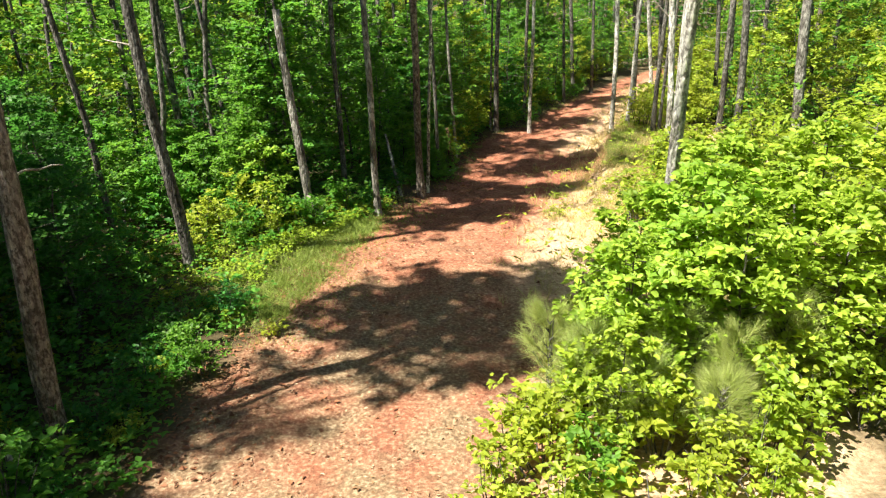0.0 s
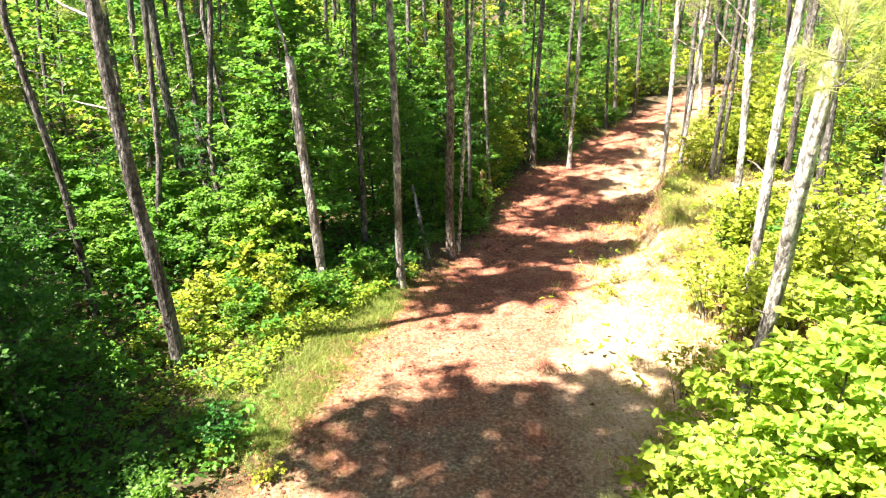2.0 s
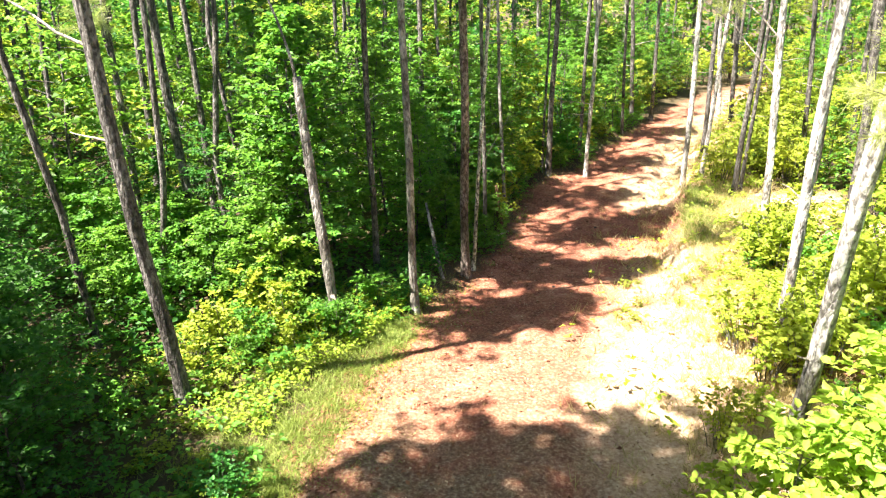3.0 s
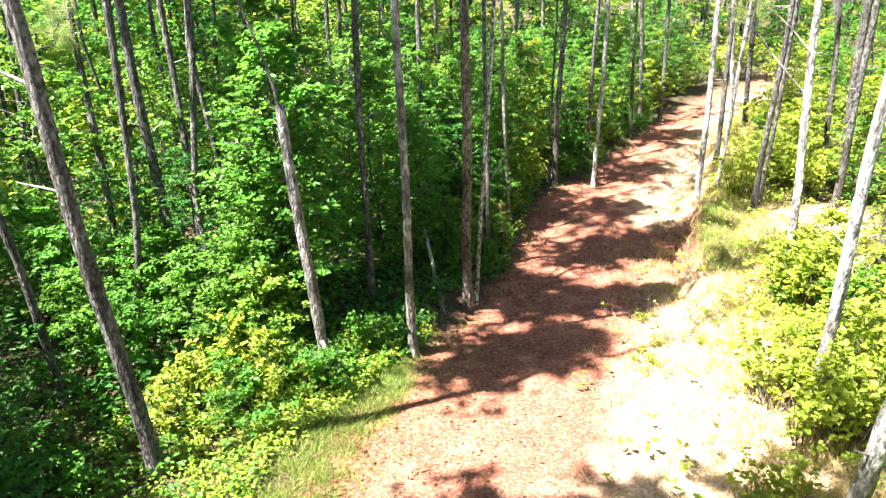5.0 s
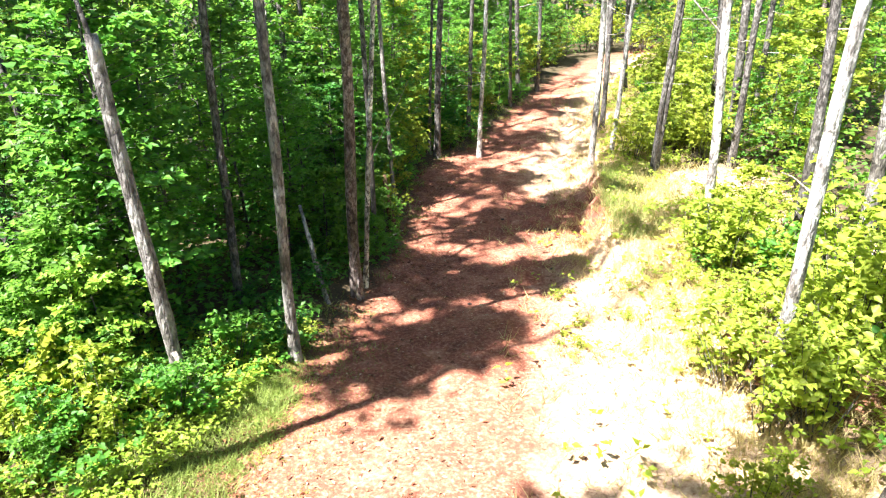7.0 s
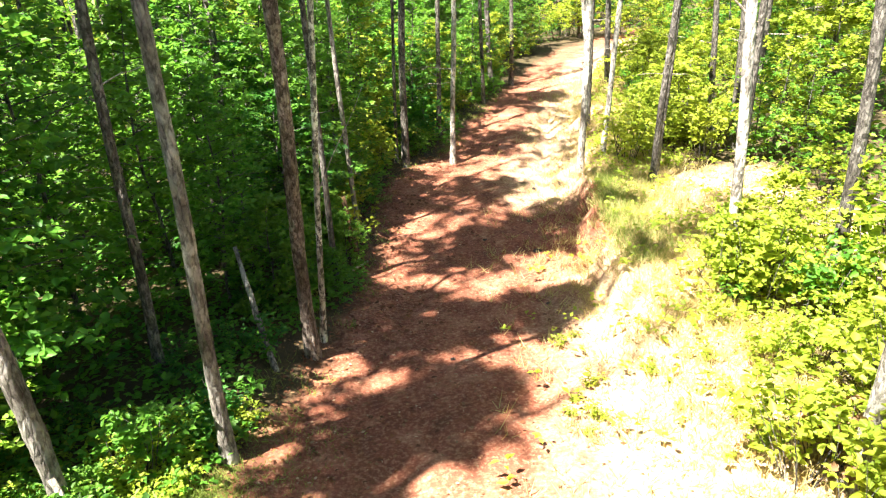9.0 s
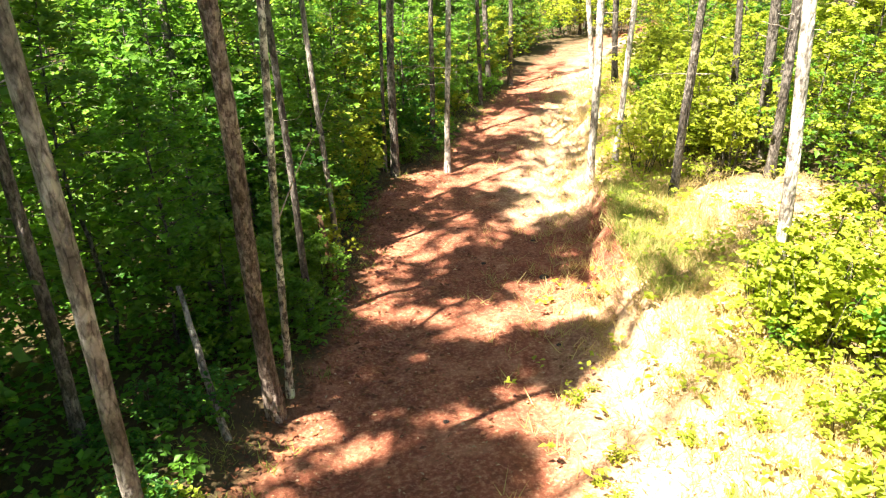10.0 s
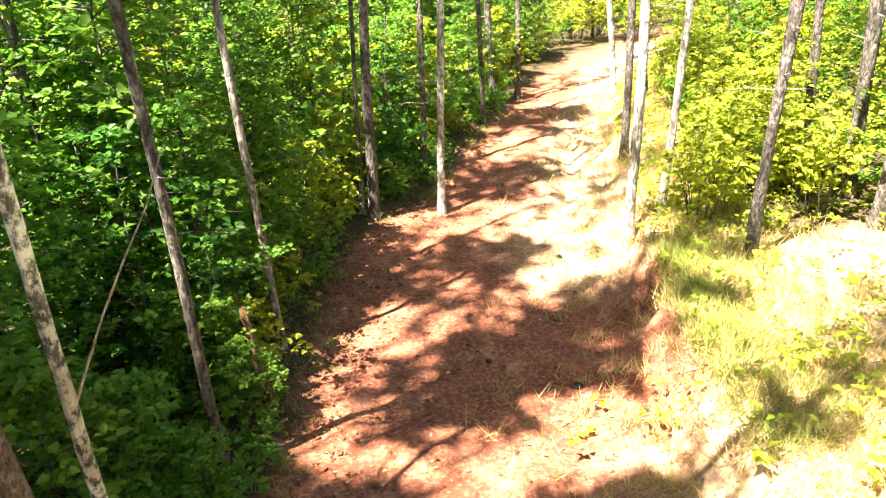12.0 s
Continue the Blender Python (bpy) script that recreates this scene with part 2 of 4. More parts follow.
class Build:
    """Collects tubes and blades into one mesh."""

    def __init__(self):
        self.v, self.q, self.t, self.n = [], [], [], 0
        self.slot, self.qs, self.ts = 0, [], []

    def tube(self, pts, radii, sides=8, lump=0.0, seed=0, slot=0):
        self.note()
        self.slot = slot
        pts, radii = np.asarray(pts, float), np.asarray(radii, float)
        tang = np.gradient(pts, axis=0)
        tang /= np.linalg.norm(tang, axis=1)[:, None] + 1e-9
        side = np.cross(tang, (0.31, 0.95, 0.05) if abs(tang[0][1]) < 0.9 else (1, 0, 0))
        side /= np.linalg.norm(side, axis=1)[:, None]
        up = np.cross(tang, side)
        a = np.linspace(0, 2 * np.pi, sides, endpoint=False)
        r = radii[:, None] * np.ones(sides)
        if lump:
            k = np.random.default_rng(seed).normal(0, 1, r.shape)
            k = (k + np.roll(k, 1, 0) + np.roll(k, 1, 1) + np.roll(k, -1, 0)) / 2
            r = r * (1 + lump * k)
        ring = pts[:, None] + r[..., None] * (np.cos(a)[None, :, None] * side[:, None] + np.sin(a)[None, :, None] * up[:, None])
        base = self.n
        self.v.append(ring.reshape(-1, 3))
        i = np.arange(len(pts) - 1)[:, None] * sides + np.arange(sides)[None]
        j = np.arange(len(pts) - 1)[:, None] * sides + (np.arange(sides)[None] + 1) % sides
        self.q.append(np.stack([i, j, j + sides, i + sides], -1).reshape(-1, 4) + base)
        self.n += len(pts) * sides
        self.v.append(pts[-1:])
        top = base + (len(pts) - 1) * sides
        k = np.arange(sides)
        self.t.append(np.stack([top + k, top + (k + 1) % sides, np.full(sides, self.n)], -1))
        self.n += 1
        self.note()
        self.slot = 0

    def blades(self, at, along, normal, length, width, fold=0.25, fine=True):
        """Leaves: each is folded along its midrib."""
        at, along, normal = (np.asarray(a, float) for a in (at, along, normal))
        along = along / (np.linalg.norm(along, axis=1)[:, None] + 1e-9)
        side = np.cross(along, normal)
        side /= np.linalg.norm(side, axis=1)[:, None] + 1e-9
        nor = np.cross(side, along)
        n = len(at)
        L, W = np.asarray(length)[:, None], np.asarray(width)[:, None]
        lift = fold * W * nor
        drop = -0.12 * L * nor
        if fine:
            rows = [at, at + along * L * 0.3 + side * W * 0.5 + lift, at + along * L * 0.68 + side * W * 0.36 + lift, at + along * L + drop,
                    at + along * L * 0.68 - side * W * 0.36 + lift, at + along * L * 0.3 - side * W * 0.5 + lift]
            b = self.n + np.arange(n)[:, None] * 6
            self.q += [b + np.array([[0, 3, 2, 1]]), b + np.array([[0, 5, 4, 3]])]
        else:
            rows = [at, at + along * L * 0.42 + side * W * 0.5 + lift, at + along * L + drop, at + along * L * 0.42 - side * W * 0.5 + lift]
            b = self.n + np.arange(n)[:, None] * 4
            self.t += [b + np.array([[0, 2, 1]]), b + np.array([[0, 3, 2]])]
        self.v.append(np.stack(rows, 1).reshape(-1, 3))
        self.n += n * len(rows)

    def needles(self, at, along, length, width):
        """Thin pointed blades."""
        at, along = np.asarray(at, float), np.asarray(along, float)
        along = along / (np.linalg.norm(along, axis=1)[:, None] + 1e-9)
        side = np.cross(along, np.random.default_rng(len(at)).normal(0, 1, along.shape))
        side /= np.linalg.norm(side, axis=1)[:, None] + 1e-9
        W, L = np.asarray(width)[:, None], np.asarray(length)[:, None]
        n = len(at)
        self.v.append(np.stack([at - side * W / 2, at + side * W / 2, at + along * L], 1).reshape(-1, 3))
        self.t.append(self.n + np.arange(n)[:, None] * 3 + np.array([[0, 1, 2]]))
        self.n += 3 * n

    def note(self):
        """Gives the faces added since the last call the present material slot."""
        for kind, slots in ((self.q, self.qs), (self.t, self.ts)):
            for f in kind[len(slots):]:
                slots.append(np.full(len(f), self.slot))

    def mesh(self, name, mats, smooth_shade=False):
        self.note()
        index = np.concatenate(self.qs + self.ts)
        faces = [np.concatenate(x) for x in (self.q, self.t) if x]
        return mesh_from(name, np.concatenate(self.v), faces, mats, index, smooth_shade)


# ---- ground ----


def build_ground():
    def axis(lo, hi, step, far):
        inner = np.arange(lo, hi + step / 2, step)
        out = np.geomspace(1, far, 26)
        return np.concatenate([lo - out[::-1], inner, hi + out])
    xs, ys = axis(-7, 10, 0.12, 900), axis(-2, 30, 0.12, 900)
    X, Y = np.meshgrid(xs, ys)
    g = np.random.default_rng(3)
    near = smooth(1.5 - np.hypot(X - 1.5, Y - 14) / 26)
    Z = land(X, Y) + near * (rough(X, Y) + g.normal(0, 0.006, X.shape))
    n, k = X.shape
    i = np.arange(n - 1)[:, None] * k + np.arange(k - 1)[None]
    me = mesh_from("ground", np.stack([X, Y, Z], -1).reshape(-1, 3), [np.stack([i, i + 1, i + 1 + k, i + k], -1).reshape(-1, 4)], [GROUND], smooth_shade=True)
    L, R = edge_left(Y), edge_right(Y)
    trail = smooth((X - L + 0.35 + 0.45 * np.interp(Y, [6.8, 7.6, 9, 10], [0, 1, 1, 0])) / np.interp(Y, [6.8, 7.6, 9, 10], [0.7, 1.3, 1.3, 0.7])) * smooth((R + 1.4 - X) / 0.9)
    trail = trail * np.interp(Y, [-60, -10, 32, 45], [0, 1, 1, 0])
    open_bank = np.interp(Y, [-6, 4, 7, 8, 12.8, 13.6, 14.6, 16, 16.8, 20, 28, 34], [0.5, 0.6, 0.6, 1, 1, 0.7, 0.15, 0.2, 0.85, 0.9, 0.8, 0])
    mid = (L + R) / 2 + np.interp(Y, [0, 6, 8, 10, 11.2, 13, 15, 16.5, 18, 30], [0.5, 0.6, 0.5, 0.7, 0.8, 0.6, 0.5, 0.2, 0.0, -0.2])
    sand = smooth((X - mid + 0.5) / 1.7) * smooth((R + 2.4 - X) / 1.6) * open_bank
    pale = smooth((X - R - 0.55) / 0.5) * smooth((7.2 - X) / 1.0) * np.interp(Y, [11.5, 12.8, 15.9, 16.6], [0, 0.95, 0.95, 0])
    sand = np.maximum(sand, pale)
    bare = np.exp(-((X - 3.85) / 0.65) ** 2 - ((Y - 9.45) / 0.5) ** 2)
    sand, trail = sand * (1 - bare), np.maximum(trail, bare)
    dust = np.interp(Y, [-20, 6.5, 11], [1.1, 1.05, 0.1])
    cover = np.stack([trail, sand, dust, np.ones_like(X)], -1).reshape(-1, 4)
    col = me.color_attributes.new("cover", "FLOAT_COLOR", "POINT")
    col.data.foreach_set("color", cover.astype(np.float32).ravel())
    ob = new("ground", me)
    tagged(ob, "red clay forest trail with leaf litter and a sandy bank", "ground", kind="structure")


build_ground()

# ---- plant builders ----


def unit(v):
    return v / (np.linalg.norm(v, axis=-1, keepdims=True) + 1e-9)


def spray(b, g, start, way, length, count, size, fine, flat=0.8, spread=0.7):
    """Leaves in loose rosettes along one twig, roughly facing up."""
    way = np.asarray(way, float)
    side = unit(np.cross(way, (0, 0, 1.0)))
    k = max(2, count // 7)
    u = g.uniform(0.25, 1.05, k)
    mids = np.asarray(start) + u[:, None] * way * length + (u ** 2)[:, None] * np.array([0, 0, -0.18]) * length
    mids = mids + side * g.uniform(-1, 1, (k, 1)) * spread * length * 0.45 * u[:, None] + g.normal(0, 0.07 * length, (k, 3))
    pick = g.integers(0, k, count)
    a = g.uniform(0, 6.28, count)
    out = np.column_stack([np.cos(a), np.sin(a), g.normal(-0.1, 0.3, count)])
    pts = mids[pick] + out * g.uniform(0, 0.45, (count, 1)) * size + g.normal(0, 0.25 * size, (count, 3))
    along = out + way * 0.5
    normal = np.array([0, 0, 1.0]) + (way * 0.5 + g.normal(0, 0.35, (k, 3)))[pick] + g.normal(0, flat * 0.5, (count, 3))
    L = size * g.uniform(0.65, 1.25, count)
    b.blades(pts, along, normal, L, L * g.uniform(0.55, 0.8, count), 0.22, fine)


def sapling_meshes(seed, height, radius, sprays, leaves, size, leaf, bark, low=0.2, fine=True, foot=None, twigs=True):
    """A young broadleaf tree: stem with branches, and its leaves."""
    g = np.random.default_rng(seed)
    wood, crown = Build(), Build()
    k = 9
    h = np.linspace(0, height, k)
    bend = np.cumsum(g.normal(0, 0.035 * height / 4, (k, 2)), 0)
    bend[0] = 0
    stem = np.column_stack([bend, h])
    r0 = foot or 0.006 * height + 0.006
    wood.tube(stem, r0 * (1 - 0.85 * h / height) + 0.003, 7)
    turn = g.uniform(0, 6.28)
    for i in range(sprays):
        f = low + (1 - low) * ((i + g.uniform(0, 1)) / sprays)
        at = np.array([np.interp(f * height, h, stem[:, 0]), np.interp(f * height, h, stem[:, 1]), f * height])
        turn += 2.4 + g.normal(0, 0.3)
        reach = radius * (0.35 + 0.9 * np.sin(np.pi * min(1, (f - low) / (1 - low) * 0.85 + 0.18))) * g.uniform(0.6, 1.2)
        way = np.array([math.cos(turn), math.sin(turn), g.uniform(0.1, 0.7)])
        way /= np.linalg.norm(way)
        u = np.linspace(0, 1, 4)[:, None]
        if twigs:
            crown.tube(at + u * way * reach + u ** 2 * np.array([0, 0, -0.18]) * reach, np.linspace(r0 * 0.3, 0.002, 4), 4, slot=1)
        spray(crown, g, at, way, reach, leaves, size, fine)
    tip = max(4, leaves // 2)
    spray(crown, g, stem[-2], np.array([0.1, 0.1, 1.0]), height / 6, tip, size, fine, 0.7)
    return wood.mesh("trunk", [bark], True), crown.mesh("crown", [leaf, bark])


def shrub_meshes(seed, height, radius, stems, leaves, size, leaf, fine=True):
    """A low bush: several stems from one foot, leafy all along."""
    g = np.random.default_rng(seed)
    wood, crown = Build(), Build()
    for i in range(stems):
        a = g.uniform(0, 6.28)
        out = radius * g.uniform(0.15, 0.8)
        tall = height * g.uniform(0.55, 1.05) * (1.1 - 0.5 * out / radius)
        u = np.linspace(0, 1, 5)[:, None]
        foot = np.array([math.cos(a), math.sin(a), 0]) * out * 0.3
        top = np.array([math.cos(a) * out, math.sin(a) * out, tall])
        line = foot + u * (top - foot) + np.sin(u * 3.1) * g.normal(0, 0.05, 3)
        line[0][2] = -0.03
        (crown if i else wood).tube(line, np.linspace(0.009, 0.002, 5), 4, slot=1 if i else 0)
        for f in (0.45, 0.65, 0.85, 1.0):
            b = g.uniform(0, 6.28)
            way = np.array([math.cos(b), math.sin(b), g.uniform(0.1, 0.8)])
            at = foot + f * (top - foot)
            spray(crown, g, at, way / np.linalg.norm(way), radius * g.uniform(0.25, 0.55), leaves, size, fine, 0.6, 0.9)
    return wood.mesh("stem", [BARK_PINE], True), crown.mesh("foliage", [leaf, BARK_PINE])


def young_pine_meshes(seed, height, needle, mat):
    g = np.random.default_rng(seed)
    wood, crown = Build(), Build()
    h = np.linspace(0, height, 7)
    wood.tube(np.column_stack([0.03 * np.sin(h * 2), 0.03 * np.cos(h * 1.7), h]), np.linspace(0.02, 0.004, 7), 6)
    for lv in np.linspace(0.2, 1.0, 9):
        for j in range(4):
            a = g.uniform(0, 6.28)
            way = unit(np.array([math.cos(a), math.sin(a), 0.5 + lv]))
            reach = height * 0.34 * (1.25 - lv) + 0.1
            at = np.array([0, 0, lv * height * 0.92])
            crown.tube(at + np.linspace(0, 1, 3)[:, None] * way * reach, [0.007, 0.004, 0.002], 4, slot=1)
            n = 110
            u = g.uniform(0.2, 1, n)[:, None]
            crown.needles(at + u * way * reach, way * 1.1 + g.normal(0, 0.5, (n, 3)), needle * g.uniform(0.5, 1.0, n), np.full(n, 0.0028))
    return wood.mesh("stem", [BARK_PINE], True), crown.mesh("needle_crown", [mat, BARK_PINE])


def pine_crown_meshes(seed, base, top, radius, clumps):
    """Limbs and needle clumps of a tall pine, from base to top up its stem."""
    g = np.random.default_rng(seed)
    crown = Build()
    per = 7
    for i in range(clumps // per):
        f = (i + g.uniform(0, 1)) / (clumps // per)
        z = base + (top - base) * f
        a = i * 2.4 + g.normal(0, 0.3)
        reach = radius * (1.05 - 0.75 * f) * g.uniform(0.6, 1.15)
        way = unit(np.array([math.cos(a), math.sin(a), 0.15 + 0.5 * f]))
        at = np.array([0, 0, z])
        u = np.linspace(0, 1, 4)[:, None]
        crown.tube(at + u * way * reach, np.linspace(0.035 * (1.2 - f), 0.006, 4), 5, slot=1)
        for c in range(per):
            d = g.uniform(0.35, 1.05)
            mid = at + way * reach * d + g.normal(0, 0.22, 3) * np.array([1, 1, 0.5])
            n = 16
            dirs = g.normal(0, 1, (n, 3)) + way * 0.6 + np.array([0, 0, 0.3])
            crown.needles(np.repeat(mid[None], n, 0) + g.normal(0, 0.05, (n, 3)), dirs, g.uniform(0.22, 0.42, n), np.full(n, 0.04))
    return crown.mesh("crown", [NEEDLE, BARK_PINE])


def trunk_mesh(seed, lean, dia, height, bark, rings=26, sides=14, lump=0.045):
    g = np.random.default_rng(seed)
    h = np.concatenate([[-0.15], np.linspace(0.0, 1.0, rings) ** 1.25 * height])
    drift = np.cumsum(g.normal(0, 0.05 / len(h), (len(h), 2)), 0) * np.linspace(0, 1, len(h))[:, None]
    drift = drift + np.column_stack([np.sin(h * 1.7 + seed), np.sin(h * 1.3 + 2 * seed)]) * dia * 0.13 * np.clip(h, 0, 1)[:, None]
    x = lean[0] * h + drift[:, 0]
    y = lean[1] * h + drift[:, 1]
    r = dia / 2 * (1 - 0.72 * np.clip(h, 0, None) / height) * (1 + 0.45 * np.exp(-np.clip(h, 0, None) / 0.22)) + 0.006
    b = Build()
    b.tube(np.column_stack([x, y, h]), r, sides, lump, seed)
    return b.mesh("trunk", [bark], True), np.column_stack([x, y, h])


CROWNS = [pine_crown_meshes(100 + i, 0.0, 6.0, 1.6, 77) for i in range(4)]
PINE_LABEL = "tall slender pine with grey-brown bark and dead stubs"


def stub(b, g, line, z, length, radius, angle=None, rise=0.1):
    """A dead side branch on a stem."""
    at = np.array([np.interp(z, line[:, 2], line[:, 0]), np.interp(z, line[:, 2], line[:, 1]), z])
    a = g.uniform(0, 6.28) if angle is None else radians(angle)
    way = np.array([math.cos(a), math.sin(a), rise])
    u = np.linspace(0, 1, 6)[:, None]
    crook = np.cumsum(g.normal(0, 0.05 * length, (6, 3)), 0)
    crook[0] = 0
    b.tube(at + u * way * length + crook * u, np.linspace(radius, radius * 0.3, 6), 6)


def pine(x, y, lx=0.0, ly=0.0, dia=0.18, height=15.0, crown_low=9.0, bark=None, stubs=5, label="", fine=False, crown=True, seed=None, bend=(), spread=0.75):
    seed = int(abs(x * 131 + y * 977)) if seed is None else seed
    g = np.random.default_rng(seed)
    ob = thing("pine_tree", label or PINE_LABEL, "pine tree", "pines of the wood", pose(x, y, ground_z(x, y)))
    dia = dia * 0.78
    me, line = trunk_mesh(seed, (lx, ly), dia, height, bark or BARK_PINE, 90 if fine else 24, 28 if fine else 12, 0.06 if fine else 0.04)
    part("trunk", me, ob)
    if stubs:
        for i in range(stubs):
            b = Build()
            stub(b, g, line, g.uniform(1.5, 7.5), g.uniform(0.25, 0.9), dia * 0.09)
            part("dead_branch", b.mesh("dead_branch", [DEADWOOD], True), ob, "bare grey broken branch")
    for i, (z, length, angle, rise) in enumerate(bend):
        b = Build()
        stub(b, g, line, z, length, dia * 0.13, angle, rise)
        part("dead_branch", b.mesh("dead_branch", [DEADWOOD], True), ob, "long bare pale branch")
    if crown:
        leaves = CROWNS[seed % 4]
        s = (height - crown_low) / 6.0
        i = np.interp(crown_low, line[:, 2], line[:, 0]), np.interp(crown_low, line[:, 2], line[:, 1])
        at = Matrix.LocRotScale((i[0], i[1], crown_low), Euler((0, 0, g.uniform(0, 6.28))), (spread, spread, s))
        part("crown", leaves, ob, "dark green pine needles", at=at)
    return ob


# ---- tall trees that line the trail ----
pine(-3.31, 8.33, -0.055, -0.070, 0.175, 16, 13.5, stubs=0, fine=True, spread=0.22, bend=[(3.75, 1.5, 172, 0.35), (2.9, 0.35, 175, 0.3)], label="leaning grey pine with broken side branches over low shrubs")
pine(-3.06, 4.48, 0.018, 0.008, 0.21, 18, 13, BARK_RED, fine=True, label="thick dark pine trunk in the shaded undergrowth")
pine(-4.64, 12.05, -0.034, -0.020, 0.17, 15, 10, spread=0.4)
pine(-5.10, 14.00, -0.020, -0.005, 0.14, 15, 10, spread=0.35)
pine(-5.50, 12.10, -0.019, 0.018, 0.12, 14, 10, spread=0.4)
pine(-8.37, 18.31, 0.038, 0.036, 0.14, 15, 10)
pine(-6.41, 14.50, 0.024, 0.008, 0.165, 15, 10, spread=0.35)
pine(-1.82, 12.02, -0.008, 0.025, 0.105, 14, 10, label="thin dark pine in the open shade")
pine(-1.08, 10.78, -0.005, -0.038, 0.12, 13, 8.2, BARK_GREY, fine=True, spread=0.45, stubs=3, label="slender pine at the trail's edge among low plants")
pine(-0.47, 12.44, 0.006, -0.170, 0.148, 17, 11, BARK_RED, stubs=0, fine=True, label="straight red-brown pine with scaly bark at the trail's edge")
pine(-0.36, 12.72, 0.060, -0.210, 0.06, 10.5, 7.2, BARK_MOTTLED, stubs=0, fine=True, spread=0.42, bend=[(1.7, 0.42, -4, 2.0), (3.9, 0.5, 60, 1.8), (4.0, 0.4, 200, 1.5)], label="thin pale mottled tree with a dead side branch")
pine(-1.51, 15.86, 0.008, 0.002, 0.12, 14, 10)
pine(-0.20, 14.22, -0.018, -0.064, 0.08, 13, 9)
pine(0.14, 15.70, -0.046, 0.000, 0.075, 12, 9, BARK_GREY, stubs=2)
pine(1.18, 18.90, 0.023, 0.000, 0.15, 15, 10, label="straight grey pine where the trail bends")
pine(1.04, 19.10, 0.023, 0.000, 0.065, 10, 7)
pine(2.10, 19.10, 0.024, -0.010, 0.11, 14, 10, BARK_PALE_SUNLIT)
pine(2.07, 20.65, 0.027, 0.0, 0.115, 14, 10)
pine(3.55, 23.18, -0.023, 0.0, 0.10, 14, 10)
pine(4.02, 24.36, -0.062, 0.01, 0.15, 14, 10)
pine(4.78, 25.36, -0.005, -0.007, 0.13, 14, 10)
pine(3.95, 17.20, 0.000, -0.015, 0.13, 14, 10, BARK_PALE_SUNLIT, label="pale sunlit trunk beside the trail")
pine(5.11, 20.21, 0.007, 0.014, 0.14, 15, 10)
pine(4.32, 17.23, 0.057, -0.018, 0.098, 12, 9, BARK_PALE_SUNLIT)
pine(6.74, 24.77, -0.087, 0.026, 0.145, 15, 10, BARK_PALE_SUNLIT)
pine(6.45, 22.60, -0.051, 0.012, 0.16, 15, 10)
pine(4.60, 15.85, 0.030, -0.040, 0.115, 15, 10, stubs=10, label="gnarled twin-stemmed pine with many broken stubs")
pine(4.86, 16.30, 0.035, -0.03, 0.085, 14, 10, stubs=9, label="thin leaning pine beside the gnarled one")
pine(4.15, 12.80, -0.035, 0.010, 0.13, 16, 11, BARK_PALE_SUNLIT, stubs=0, fine=True, bend=[(2.75, 1.3, 155, 1.0), (3.3, 0.9, 140, 0.9)], label="pale sunlit pine rising out of lime-green bushes")
pine(6.67, 17.28, 0.000, 0.025, 0.19, 16, 11)
pine(6.79, 18.24, -0.051, 0.054, 0.135, 14, 10)
pine(9.10, 18.13, -0.075, 0.08, 0.157, 15, 10)
# sun on these bank pines is put into their pale bark
pine(3.25, 9.50, 0.026, -0.028, 0.138, 16, 11, BARK_PALE_SUNLIT, stubs=0, bend=[(1.9, 0.3, 120, 0.4)], fine=True, label="sunlit grey pine on the sandy bank")
pine(2.62, 7.43, 0.000, -0.200, 0.165, 16, 11, BARK_PALE_SUNLIT, stubs=0, bend=[(1.3, 0.22, 200, 0.5)], fine=True, label="leaning pine behind leafy bushes, sunlight put into its pale bark")
pine(5.29, 12.55, -0.023, 0.006, 0.16, 15, 10)
pine(6.20, 16.20, 0.016, -0.008, 0.15, 16, 11)
pine(6.46, 12.84, -0.026, 0.009, 0.22, 16, 11, BARK_GREY)


def wood_of_pines():
    """The rest of the wood: straight pines, scattered."""
    g = np.random.default_rng(21)
    first = [pine(-14 - 3 * i, 30 + 4 * i, g.normal(0, 0.02), g.normal(0, 0.02), d, 15 + i % 3, 9, b, 3, seed=500 + i)
             for i, (d, b) in enumerate([(0.15, BARK_PINE), (0.19, BARK_PINE), (0.13, BARK_PINE), (0.17, BARK_RED), (0.21, BARK_PINE), (0.11, BARK_GREY)])]
    spots = [tuple(o.matrix_basis.translation.xy) for o in scene.objects if o.name.startswith("pine_tree")]
    count = 0
    for _ in range(6000):
        x, y = g.uniform(-26, 30), g.uniform(-14, 56)
        if edge_left(y) - 0.7 < x < edge_right(y) + 2.6 and y < 34:
            continue
        if -7 < x < 9 and -3 < y < 9 or -3.5 < x < 8 and 9 <= y < 16:
            continue
        sx, sy = x + 0.84 * 6.9, y + 0.545 * 6.9
        if -6 < sx < edge_right(sy) + 5 and 3 < sy < 24 and g.uniform() < 0.8:
            continue
        near = 1.15 if y > 18 else 1.6
        if min((x - a) ** 2 + (y - b) ** 2 for a, b in spots) < near ** 2:
            continue
        if x < edge_left(y) - 16 or x > edge_right(y) + 16:
            if g.uniform() < 0.5:
                continue
        spots.append((x, y))
        s = g.uniform(0.85, 1.15)
        copy_thing(first[g.integers(6)], Matrix.LocRotScale((x, y, ground_z(x, y) - 0.02), Euler((g.normal(0, 0.02), g.normal(0, 0.02), g.uniform(0, 6.28))), (s, s, g.uniform(0.9, 1.1))))
        count += 1
        if count > 230:
            break


wood_of_pines()

